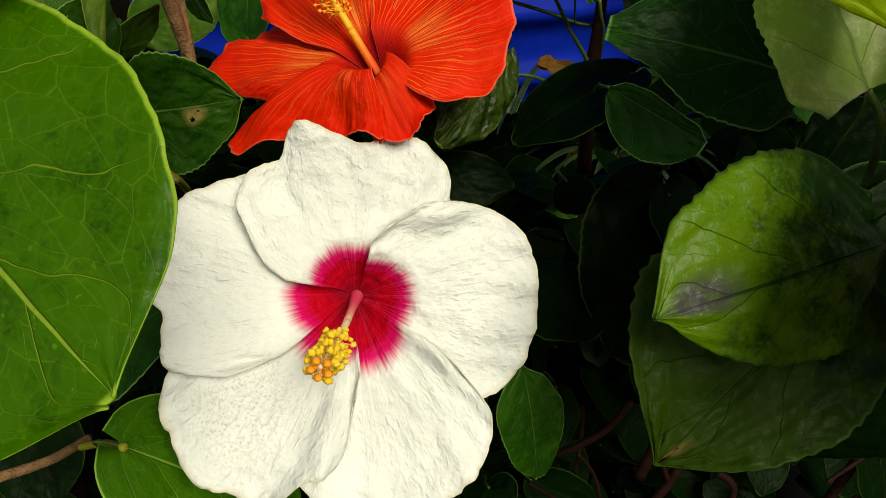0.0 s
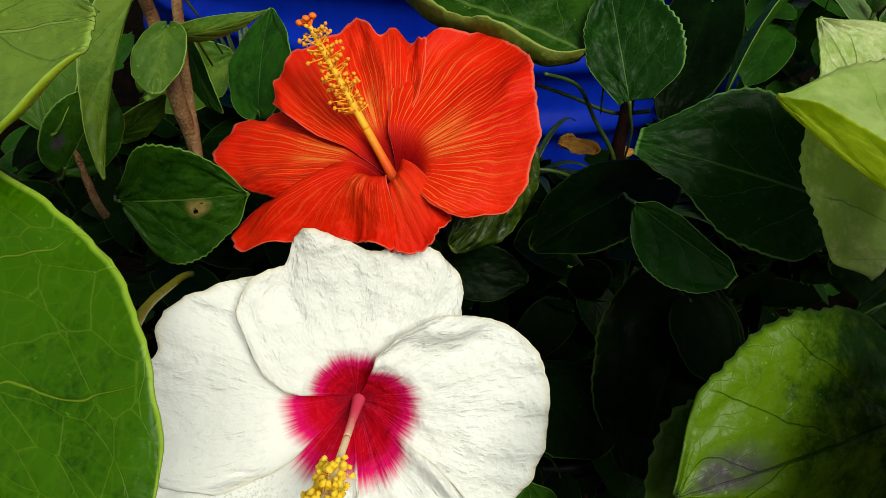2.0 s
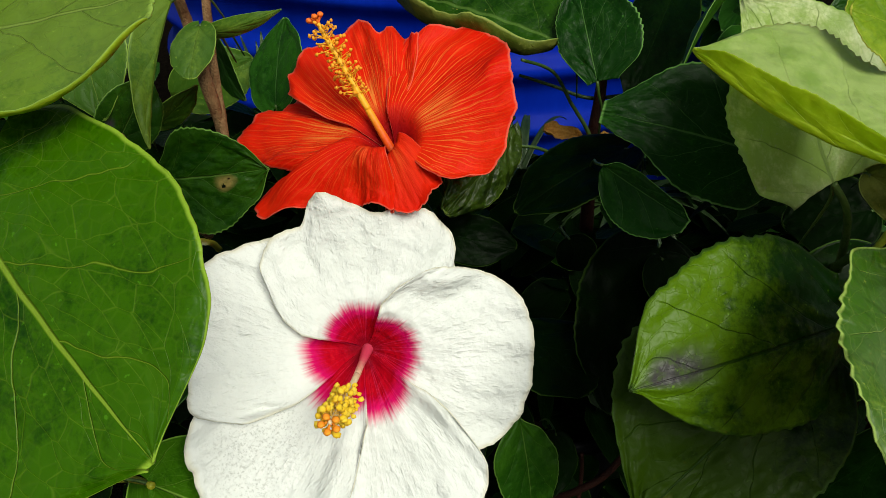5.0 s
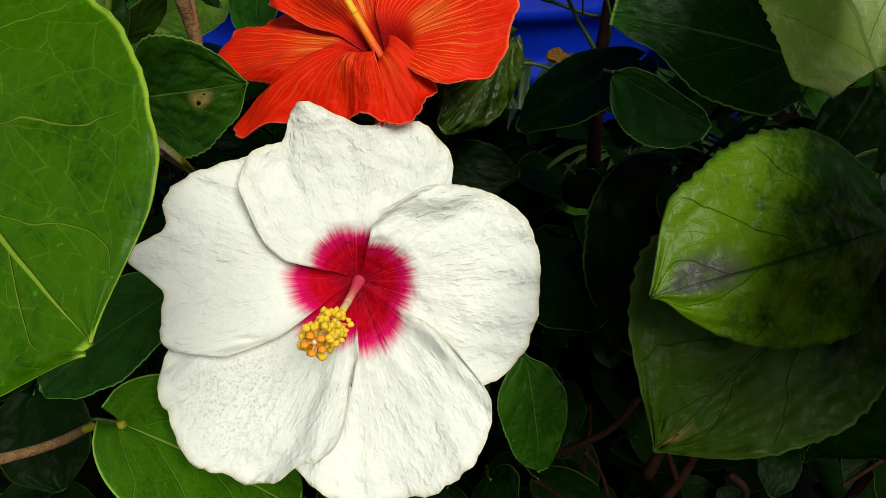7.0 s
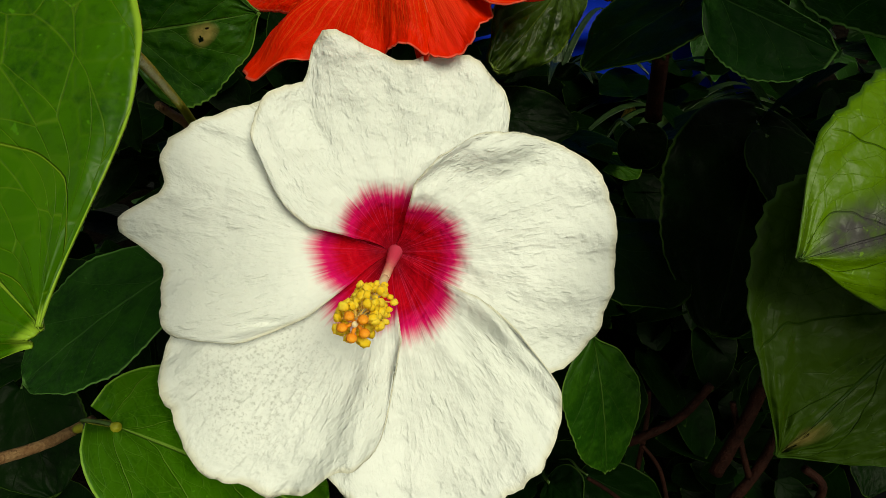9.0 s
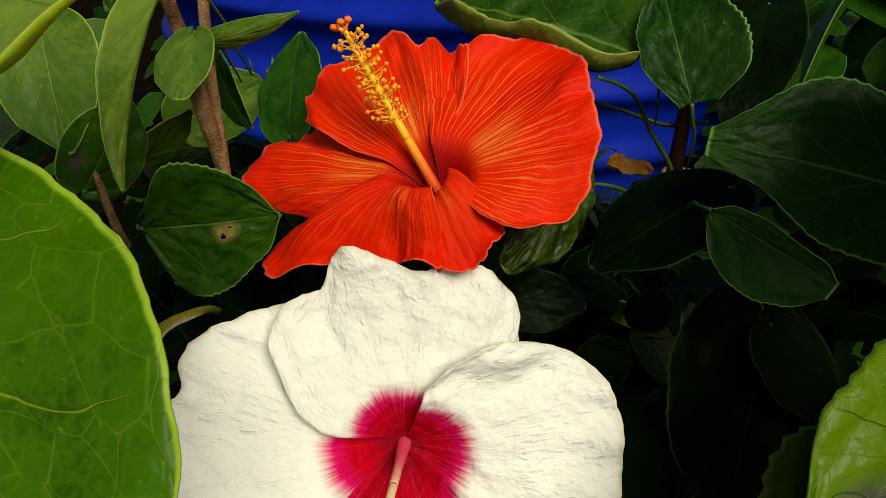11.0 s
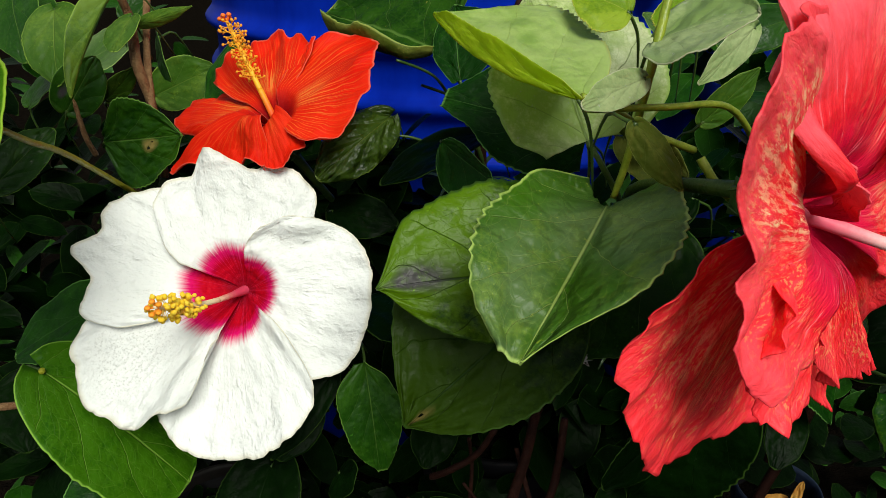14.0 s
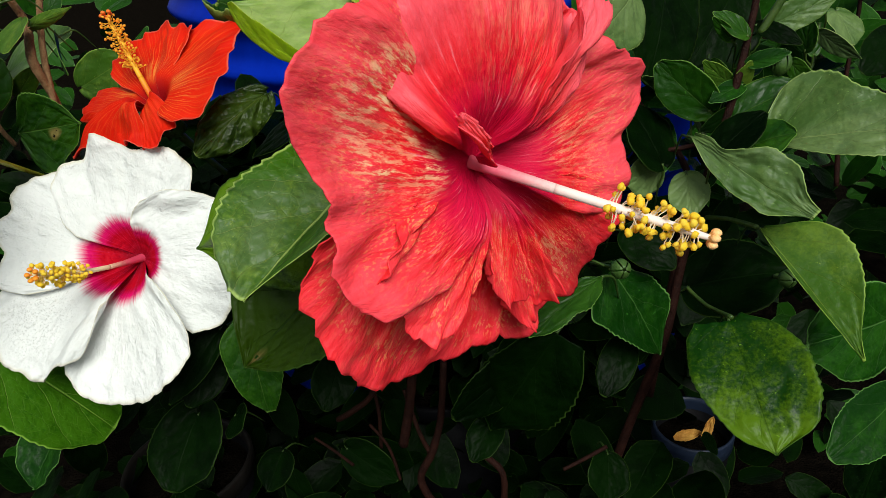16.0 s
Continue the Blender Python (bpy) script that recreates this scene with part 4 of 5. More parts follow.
leaf(pink_plant, (0.1281, 0.1541, 0.5439), (0.0726, 0.1891, 0.5648), (0.1021, 0.2097, 0.566), LIME, under=QUILT, teeth=0.035, veins=0.5, cup=0.05, arch=-0.02, bow=0.10, fold=105, lobe=0.02, notches=26, wave=0.7, outline=((14.2, 31.6, 41.7, 47.9, 51.3, 51.8, 47.5, 30.5, 0.3), (1, 4, 6, 7, 7.5, 7.5, 6.5, 4, 0.3)), label="yellow-green toothed leaf folded over along its midrib")
leaf(pink_plant, (0.1487, 0.163, 0.5494), (0.1296, 0.1346, 0.5461), (0.1365, 0.1505, 0.5523), DUSTYLIT, tip=0.5)
leaf(pink_plant, (0.1532, 0.1803, 0.5594), (0.1816, 0.1686, 0.5697), (0.1647, 0.1479, 0.5581), DUSTYLIT, tip=0.6)
leaf(pink_plant, (0.143, 0.204, 0.5657), (0.1217, 0.2034, 0.5733), (0.1334, 0.193, 0.5589), YOUNG, tip=0.6, teeth=0.05)
leaf(pink_plant, (0.1459, 0.1348, 0.5415), (0.1615, 0.1325, 0.5229), (0.15, 0.1311, 0.5291), RIM, tip=0.6, cup=-0.5, wave=3.0, label="withered olive leaf curled at its edge")
# below the white flower
leaf(white_plant, (-0.1151, 0.154, 0.3999), (-0.0665, 0.1769, 0.3152), (-0.1166, 0.1842, 0.4146), LUSH, tip=0.42, lobe=0.10, veins=1.0, cup=0.0, wave=0.4, label="broad mid-green leaf with radiating pale veins")
leaf(white_plant, (-0.1279, 0.233, 0.397), (-0.181, 0.1989, 0.3686), (-0.1563, 0.1864, 0.3668), DEEP, tip=0.5)
leaf(white_plant, (0.0333, 0.1982, 0.3956), (0.0425, 0.1849, 0.3369), (0.0519, 0.2007, 0.3727), MID, veins=0.6, lobe=0, outline=((5.9, 13.5, 16.8, 16.5, 15.7, 13.9, 11.4, 6.8, 0.3), (0.3, 8.6, 12.4, 15.7, 15.2, 14.1, 11.4, 8.3, 4.4)))
leaf(white_plant, (0.0136, 0.1997, 0.3833), (-0.0088, 0.1675, 0.351), (0.0024, 0.1698, 0.3509), SHADED, tip=0.7)
leaf(white_plant, (0.0352, 0.2377, 0.4123), (0.0644, 0.2066, 0.4037), (0.0394, 0.1957, 0.4069), SHADED, tip=0.5)
leaf(white_plant, (0.1033, 0.2719, 0.4401), (0.0778, 0.2053, 0.3898), (0.0537, 0.2303, 0.4181), SHADED, tip=0.55, veins=0.4, wave=1.5)
leaf(white_plant, (0.1028, 0.2602, 0.4408), (0.1147, 0.2323, 0.4176), (0.1257, 0.2508, 0.4261), SHADED, tip=0.6)
leaf(white_plant, (0.0212, 0.1824, 0.3338), (0.0318, 0.1709, 0.3343), (0.0163, 0.1764, 0.3256), SHADED, tip=0.6)
leaf(white_plant, (-0.2218, 0.2379, 0.3217), (-0.2001, 0.203, 0.2881), (-0.2326, 0.2103, 0.3004), SHADED, tip=0.6)
leaf(white_plant, (0.1699, 0.2236, 0.3149), (0.16, 0.2008, 0.3003), (0.1762, 0.2125, 0.3073), SHADED, tip=0.6)
leaf(white_plant, (0.193, 0.2256, 0.3688), (0.1547, 0.1854, 0.3483), (0.169, 0.2033, 0.3732), SHADED, tip=0.5, teeth=0.05)
leaf(white_plant, (-0.0089, 0.2179, 0.3523), (-0.0169, 0.1899, 0.3278), (-0.0268, 0.1948, 0.3415), SHADED, tip=0.6)
leaf(white_plant, (-0.0409, 0.2207, 0.2901), (-0.0432, 0.1789, 0.2594), (-0.0156, 0.2115, 0.2817), SHADED, tip=0.5, lobe=0.25)
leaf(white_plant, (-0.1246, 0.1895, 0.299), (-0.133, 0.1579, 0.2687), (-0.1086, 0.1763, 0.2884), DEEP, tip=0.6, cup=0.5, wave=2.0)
leaf(white_plant, (0.0607, 0.2479, 0.3274), (0.0572, 0.2227, 0.3058), (0.0458, 0.2269, 0.319), SHADED, tip=0.6)
leaf(white_plant, (0.0542, 0.2476, 0.2466), (0.0941, 0.2389, 0.2315), (0.0873, 0.2472, 0.2497), SHADED, tip=0.6)
leaf(white_plant, (-0.0008, 0.2481, 0.234), (-0.005, 0.225, 0.2163), (0.0126, 0.2366, 0.2277), SHADED, tip=0.6)
leaf(white_plant, (0.0604, 0.3584, 0.3791), (0.0846, 0.3533, 0.3705), (0.0701, 0.3530, 0.3698), LUSH, tip=0.35, veins=0.6)
leaf(white_plant, (0.0661, 0.3112, 0.4184), (0.0751, 0.303, 0.4032), (0.057, 0.3074, 0.4118), SHADED, tip=0.6)
# under and behind the pink flower
leaf(pink_plant, (0.2307, 0.186, 0.4427), (0.2015, 0.1555, 0.4288), (0.2257, 0.1687, 0.4346), MID, teeth=0.05, lobe=0, outline=((0.3, 4.1, 5.9, 7.1, 7.8, 8.4, 8.8, 6.8, 0.3), (0.3, 5.6, 7.7, 8.7, 6.8, 7.1, 6.8, 4.7, 0.3)))
leaf(pink_plant, (0.2346, 0.2181, 0.4276), (0.2616, 0.2218, 0.3749), (0.2571, 0.2457, 0.4143), DEEP, veins=0.5, teeth=0.03, lobe=0.06, outline=((21.1, 29.7, 27.1, 23.8, 19.7, 16, 12.3, 6.3, 0.3), (3.5, 7.2, 13.6, 18.9, 20.5, 21.1, 17.5, 9.9, 0.3)))
leaf(pink_plant, (0.2446, 0.2253, 0.381), (0.2338, 0.1994, 0.3619), (0.2503, 0.2158, 0.3719), SHADED, tip=0.5)
leaf(pink_plant, (0.2092, 0.2019, 0.3982), (0.171, 0.2061, 0.3221), (0.2175, 0.1983, 0.3556), SHADED, teeth=0.05, veins=0.4, label="toothed leaf with a scrap of cobweb, darkened for shade", lobe=0.007, outline=((0.3, 12.6, 17.3, 20.3, 21.9, 20.4, 17.2, 9.9, 0.3), (16.6, 22.6, 25.7, 27, 26.7, 25, 16.8, 6.2, 0.3)))
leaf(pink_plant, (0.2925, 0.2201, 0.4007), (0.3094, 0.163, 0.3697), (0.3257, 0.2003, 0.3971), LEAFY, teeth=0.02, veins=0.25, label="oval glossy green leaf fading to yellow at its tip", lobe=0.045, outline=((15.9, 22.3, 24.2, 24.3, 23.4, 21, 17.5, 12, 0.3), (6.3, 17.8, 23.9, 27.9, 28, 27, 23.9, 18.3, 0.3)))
leaf(pink_plant, (0.2415, 0.2346, 0.4408), (0.265, 0.2223, 0.428), (0.2531, 0.2173, 0.4253), SHADED, tip=0.6)
leaf(side_shrub, (0.3042, 0.2409, 0.4421), (0.3425, 0.186, 0.4075), (0.3416, 0.2276, 0.439), FRESH, veins=0.6, cup=0.15, label="pointed mid-green leaf with a folded edge", lobe=0, outline=((0.3, 1.5, 2.5, 3, 3, 2.5, 2, 1.2, 0.3), (3, 19, 25, 26, 24, 19, 12, 5, 0.3)))
leaf(side_shrub, (0.2703, 0.2585, 0.4825), (0.3217, 0.2226, 0.4571), (0.2999, 0.2485, 0.4846), PALE, wave=2.0, cup=0.2, label="dull grey-green leaf with a ragged edge", lobe=0, outline=((0.3, 3.8, 7.5, 9.4, 10.9, 10.3, 10.2, 4.8, 0.3), (2.9, 4.7, 3.3, 8.4, 15.6, 15.8, 13.8, 6.9, 4.7)))
leaf(side_shrub, (0.3029, 0.264, 0.4764), (0.3631, 0.2401, 0.4943), (0.331, 0.2811, 0.5057), PALE, teeth=0.03, veins=0.6, label="large dull grey-green toothed leaf", lobe=0, outline=((0.3, 3.3, 6.8, 9.9, 12, 13.6, 14.6, 11.8, 0.3), (10.1, 27.6, 34.9, 34.5, 30.4, 22.1, 18.8, 11.7, 0.3)))
leaf(side_shrub, (0.2921, 0.2806, 0.4854), (0.323, 0.2863, 0.5004), (0.3025, 0.2922, 0.5005), MID, tip=0.5)
leaf(side_shrub, (0.2819, 0.2539, 0.4749), (0.3035, 0.2648, 0.4934), (0.2966, 0.2491, 0.4799), SHADED, tip=0.6)
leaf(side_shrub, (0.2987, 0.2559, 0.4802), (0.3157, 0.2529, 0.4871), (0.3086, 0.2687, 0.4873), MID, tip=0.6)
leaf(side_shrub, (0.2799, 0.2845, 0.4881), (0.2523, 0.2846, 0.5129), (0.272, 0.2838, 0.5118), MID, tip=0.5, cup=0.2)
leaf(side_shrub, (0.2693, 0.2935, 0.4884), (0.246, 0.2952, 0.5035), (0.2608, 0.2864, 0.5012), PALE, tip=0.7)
leaf(side_shrub, (0.2583, 0.275, 0.4616), (0.2386, 0.2859, 0.4909), (0.2395, 0.2651, 0.4747), SHADED, tip=0.6)
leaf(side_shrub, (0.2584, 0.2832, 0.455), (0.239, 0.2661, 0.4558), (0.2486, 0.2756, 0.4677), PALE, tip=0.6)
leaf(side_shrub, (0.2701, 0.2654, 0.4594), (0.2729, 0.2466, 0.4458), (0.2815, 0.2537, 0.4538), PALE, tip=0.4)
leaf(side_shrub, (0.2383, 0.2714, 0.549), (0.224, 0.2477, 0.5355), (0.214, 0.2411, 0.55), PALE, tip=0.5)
leaf(side_shrub, (0.2567, 0.3492, 0.5514), (0.2487, 0.3039, 0.4964), (0.2309, 0.3027, 0.5245), SHADED, tip=0.6)
leaf(side_shrub, (0.3006, 0.3976, 0.5302), (0.2715, 0.3539, 0.4892), (0.2597, 0.3697, 0.5232), SHADED, tip=0.6)
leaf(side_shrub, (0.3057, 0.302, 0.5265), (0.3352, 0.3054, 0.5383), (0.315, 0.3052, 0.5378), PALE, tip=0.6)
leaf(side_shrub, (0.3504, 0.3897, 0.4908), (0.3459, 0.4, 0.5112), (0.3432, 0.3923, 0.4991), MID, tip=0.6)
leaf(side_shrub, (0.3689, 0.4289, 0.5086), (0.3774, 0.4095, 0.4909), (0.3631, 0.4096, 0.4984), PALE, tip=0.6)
leaf(side_shrub, (0.3932, 0.3851, 0.5025), (0.3697, 0.3574, 0.4866), (0.3812, 0.357, 0.48), SHADED, tip=0.5)
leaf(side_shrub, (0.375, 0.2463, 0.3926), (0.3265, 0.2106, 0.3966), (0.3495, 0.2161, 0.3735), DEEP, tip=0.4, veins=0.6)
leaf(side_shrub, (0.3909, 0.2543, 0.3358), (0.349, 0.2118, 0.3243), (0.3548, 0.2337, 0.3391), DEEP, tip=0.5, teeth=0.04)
leaf(side_shrub, (0.4033, 0.2797, 0.2697), (0.3839, 0.2432, 0.2572), (0.4061, 0.2553, 0.2671), SHADED, tip=0.6)
leaf(side_shrub, (0.2799, 0.2828, 0.3805), (0.333, 0.2827, 0.3949), (0.3003, 0.2608, 0.3731), SHADED, tip=0.6)
leaf(side_shrub, (0.2376, 0.238, 0.2816), (0.2388, 0.2172, 0.2651), (0.2258, 0.2208, 0.2782), SHADED, tip=0.4)
leaf(side_shrub, (0.2814, 0.3077, 0.5072), (0.2899, 0.3001, 0.5), (0.2866, 0.3037, 0.508), MID, tip=0.5)
leaf(side_shrub, (0.2948, 0.2962, 0.5009), (0.3044, 0.3029, 0.5079), (0.301, 0.2926, 0.5018), MID, tip=0.5)
leaf(side_shrub, (0.1795, 0.3407, 0.5356), (0.159, 0.3491, 0.5485), (0.166, 0.3304, 0.5384), PALE, tip=0.7)
leaf(side_shrub, (0.1787, 0.2772, 0.5487), (0.1656, 0.287, 0.5634), (0.1575, 0.2729, 0.5517), YOUNG, tip=0.6, teeth=0.06)
leaf(side_shrub, (0.2508, 0.405, 0.5403), (0.2075, 0.3831, 0.5263), (0.2131, 0.3937, 0.542), MID, tip=0.6)
leaf(side_shrub, (0.1852, 0.2521, 0.4753), (0.1515, 0.2566, 0.4647), (0.1641, 0.2392, 0.4566), SHADED, tip=0.6)
leaf(side_shrub, (0.295, 0.2949, 0.5236), (0.2776, 0.293, 0.5355), (0.283, 0.2897, 0.5269), MID, tip=0.7)
leaf(side_shrub, (0.2969, 0.2904, 0.5105), (0.315, 0.2872, 0.5165), (0.3056, 0.2865, 0.5096), DEEP, tip=0.7)
leaf(side_shrub, (0.2947, 0.2896, 0.4998), (0.2785, 0.2759, 0.4946), (0.2882, 0.2783, 0.4938), DEEP, tip=0.7)
leaf(side_shrub, (0.3001, 0.3006, 0.527), (0.3202, 0.2904, 0.5194), (0.3115, 0.2981, 0.5271), SHADED, tip=0.6)
leaf(side_shrub, (0.3225, 0.3175, 0.5033), (0.3356, 0.3026, 0.4912), (0.3332, 0.3071, 0.5004), MID, tip=0.8)
leaf(side_shrub, (0.3483, 0.3741, 0.5061), (0.3693, 0.3615, 0.4941), (0.3592, 0.3653, 0.506), PALE, tip=0.8)
leaf(side_shrub, (0.2927, 0.2884, 0.4883), (0.305, 0.2809, 0.4793), (0.3018, 0.2844, 0.4871), DEEP, tip=0.7)
leaf(side_shrub, (0.2914, 0.2866, 0.4858), (0.275, 0.273, 0.4807), (0.2813, 0.2791, 0.4883), SHADED, tip=0.7)
leaf(side_shrub, (0.356, 0.4042, 0.5134), (0.3451, 0.4085, 0.5266), (0.349, 0.4042, 0.5171), MID, tip=0.8)
leaf(side_shrub, (0.382, 0.4149, 0.4562), (0.3703, 0.4195, 0.4703), (0.3737, 0.4147, 0.4601), DEEP, tip=0.8)
leaf(side_shrub, (0.2758, 0.2734, 0.4496), (0.2878, 0.276, 0.4585), (0.2845, 0.2708, 0.451), DEEP, tip=0.8)
leaf(side_shrub, (0.2758, 0.279, 0.4387), (0.2627, 0.2712, 0.4316), (0.2682, 0.2779, 0.4407), SHADED, tip=0.8)
leaf(side_shrub, (0.2901, 0.2950, 0.4984), (0.2750, 0.2880, 0.5127), (0.2791, 0.2920, 0.5023), FRESH, tip=0.6)
leaf(side_shrub, (0.2928, 0.2950, 0.4939), (0.2977, 0.2880, 0.5122), (0.2996, 0.2920, 0.5020), FRESH, tip=0.6, teeth=0.05)
leaf(side_shrub, (0.2884, 0.2950, 0.5215), (0.2773, 0.2880, 0.5342), (0.2802, 0.2920, 0.5257), MID, tip=0.7)
leaf(side_shrub, (0.3312, 0.3300, 0.5074), (0.3314, 0.3300, 0.5246), (0.3357, 0.3250, 0.5152), MID, tip=0.6)
leaf(side_shrub, (0.3039, 0.2950, 0.4722), (0.3241, 0.2880, 0.4757), (0.3154, 0.2920, 0.4661), LUSH, tip=0.6)
leaf(side_shrub, (0.2937, 0.2950, 0.4862), (0.2948, 0.2880, 0.4699), (0.2873, 0.2920, 0.4779), DEEP, tip=0.6)
leaf(red_plant, (-0.21, 0.3, 0.5635), (-0.1797, 0.264, 0.5243), (-0.2086, 0.2761, 0.5378), MID, tip=0.6, veins=0.6)
leaf(red_plant, (-0.211, 0.3177, 0.5539), (-0.1877, 0.2961, 0.5235), (-0.2097, 0.3024, 0.534), MID, tip=0.6, veins=0.5)
leaf(red_plant, (-0.1517, 0.2617, 0.5536), (-0.1381, 0.2359, 0.5191), (-0.1303, 0.2549, 0.5424), FRESH, tip=0.7, veins=0.6)
leaf(red_plant, (-0.1326, 0.1753, 0.4865), (-0.1158, 0.2007, 0.5076), (-0.1292, 0.1921, 0.5073), MID, tip=0.6, veins=0.6)
leaf(red_plant, (-0.1706, 0.342, 0.5401), (-0.1574, 0.3513, 0.5533), (-0.1681, 0.3483, 0.5517), MID, tip=0.6)
leaf(pink_plant, (0.1947, 0.2332, 0.557), (0.1728, 0.2082, 0.5389), (0.1777, 0.2177, 0.5513), DUSTYLIT, tip=0.7, veins=0.4)
leaf(pink_plant, (0.1798, 0.2233, 0.5207), (0.1983, 0.2268, 0.5427), (0.1858, 0.2243, 0.5383), FRESH, tip=0.7, veins=0.4)
leaf(pink_plant, (0.1474, 0.2036, 0.5174), (0.1717, 0.1913, 0.5055), (0.1631, 0.1989, 0.5197), RIM, tip=0.5, cup=0.5, wave=3.0, label="withered olive-brown leaf cupped at its edges")
leaf(pink_plant, (0.1743, 0.219, 0.4689), (0.1337, 0.188, 0.4237), (0.1678, 0.1849, 0.426), BOTTLESHADE, tip=0.5, veins=0.4)

# ---- stems and twigs ----
stalk("stem", red_plant, [(-0.1032, 0.282, 0.5777), (-0.1018, 0.2747, 0.5668), (-0.0985, 0.2588, 0.5364), (-0.0966, 0.2511, 0.5057), (-0.0995, 0.2523, 0.4717)], [0.0017, 0.0018, 0.0019, 0.0020, 0.0022], BARK)
stalk("stem", red_plant, [(-0.1131, 0.2611, 0.5815), (-0.1065, 0.2534, 0.5698), (-0.1065, 0.2611, 0.5489), (-0.0989, 0.2485, 0.53), (-0.0987, 0.2547, 0.5038), (-0.1028, 0.2592, 0.464)], [0.0021, 0.0021, 0.0023, 0.0029, 0.0023, 0.0025], BARK)
stalk("twig", red_plant, [(-0.1378, 0.2422, 0.5213), (-0.1347, 0.2404, 0.5097), (-0.1336, 0.2406, 0.4921), (-0.1367, 0.2492, 0.4779)], [0.0011, 0.0012, 0.0015, 0.0016], BARK)
stalk("stalk", red_plant, [(0.0304, 0.2866, 0.5292), (0.047, 0.3032, 0.5181), (0.0581, 0.3094, 0.5002), (0.0695, 0.3095, 0.4822), (0.0781, 0.3186, 0.4508)], [0.0007, 0.0008, 0.0009, 0.0011, 0.0016], GREENSTEM)
stalk("stalk", red_plant, [(0.0331, 0.3315, 0.5063), (0.0505, 0.3286, 0.502), (0.0687, 0.3255, 0.497), (0.0864, 0.3265, 0.4981)], [0.0008, 0.0009, 0.0010, 0.0010], GREENSTEM)
stalk("stalk", red_plant, [(0.0262, 0.2832, 0.4888), (0.0412, 0.2875, 0.4859), (0.0559, 0.2977, 0.4738), (0.0731, 0.3083, 0.4534)], [0.0008, 0.0008, 0.0009, 0.0010], GREENSTEM)
stalk("stem", red_plant, [(0.0871, 0.3899, 0.5567), (0.0819, 0.3628, 0.5343), (0.075, 0.3254, 0.5058), (0.0727, 0.3153, 0.4729), (0.077, 0.3215, 0.4193)], [0.0024, 0.0026, 0.0028, 0.0034, 0.004], REDBARKSHADE)
stalk("stalk", red_plant, [(0.1561, 0.3784, 0.5382), (0.1407, 0.3821, 0.5441), (0.1254, 0.3842, 0.5475), (0.1015, 0.3785, 0.5394)], [0.0015, 0.0017, 0.0018, 0.002], GREENSTEM)
stalk("stalk", pink_plant, [(0.133, 0.1992, 0.5167), (0.1401, 0.1977, 0.5066), (0.1493, 0.2062, 0.4884), (0.1636, 0.2244, 0.455)], [0.0012, 0.0013, 0.0014, 0.0018], GREENSTEM)
stalk("stalk", pink_plant, [(0.1295, 0.1555, 0.5444), (0.1447, 0.1779, 0.533), (0.1532, 0.1812, 0.5268), (0.1739, 0.2, 0.5152)], [0.0013, 0.0013, 0.0014, 0.0016], YELLOWSTEM)
stalk("stalk", pink_plant, [(0.1562, 0.1896, 0.5768), (0.1526, 0.1784, 0.5559), (0.1512, 0.1781, 0.5444), (0.1478, 0.1805, 0.5166), (0.1445, 0.1827, 0.4997)], [0.0016, 0.0017, 0.0017, 0.0015, 0.0012], YELLOWSTEM)
stalk("stalk", pink_plant, [(0.1316, 0.165, 0.5378), (0.1587, 0.1761, 0.5373), (0.1821, 0.191, 0.5347), (0.2, 0.2129, 0.5142)], [0.0012, 0.0013, 0.0013, 0.0013], YELLOWSTEM)
stalk("stalk", pink_plant, [(0.1745, 0.186, 0.5165), (0.1816, 0.1828, 0.5071), (0.1931, 0.1906, 0.4952), (0.2064, 0.2154, 0.4709)], [0.0018, 0.0017, 0.0016, 0.0016], YELLOWSTEM)
stalk("stem", white_plant, [(0.1381, 0.2399, 0.3892), (0.1222, 0.234, 0.3611), (0.1155, 0.2289, 0.3196), (0.1077, 0.2254, 0.2816)], [0.0025, 0.0028, 0.003, 0.0034], REDBARKSHADE)
stalk("twig", white_plant, [(0.0968, 0.2335, 0.3331), (0.0864, 0.2317, 0.3135), (0.0691, 0.2317, 0.2971), (0.0584, 0.2361, 0.2865)], [0.0019, 0.0020, 0.0021, 0.0022], REDBARKSHADE)
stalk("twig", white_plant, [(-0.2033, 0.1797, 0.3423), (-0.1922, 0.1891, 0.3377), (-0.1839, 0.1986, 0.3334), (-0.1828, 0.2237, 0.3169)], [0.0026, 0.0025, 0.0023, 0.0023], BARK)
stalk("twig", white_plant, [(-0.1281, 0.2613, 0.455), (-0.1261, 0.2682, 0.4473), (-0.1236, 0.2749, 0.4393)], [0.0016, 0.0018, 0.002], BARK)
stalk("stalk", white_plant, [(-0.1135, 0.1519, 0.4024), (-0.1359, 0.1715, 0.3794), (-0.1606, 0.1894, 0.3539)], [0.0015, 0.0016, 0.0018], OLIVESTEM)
stalk("stem", white_plant, [(0.1356, 0.2417, 0.3406), (0.1332, 0.2315, 0.3029), (0.1265, 0.2266, 0.2769), (0.1176, 0.2226, 0.2536), (0.1272, 0.2228, 0.228)], [0.0022, 0.0024, 0.0026, 0.0026, 0.0028], REDBARKSHADE)
stalk("twig", white_plant, [(0.1096, 0.2346, 0.3206), (0.1182, 0.228, 0.2942), (0.1247, 0.2262, 0.2771)], [0.0014, 0.0014, 0.0016], REDBARKSHADE)
stalk("twig", white_plant, [(0.0786, 0.254, 0.3056), (0.0809, 0.2535, 0.2809), (0.0802, 0.2494, 0.2503)], [0.0012, 0.0013, 0.0014], REDBARKSHADE)
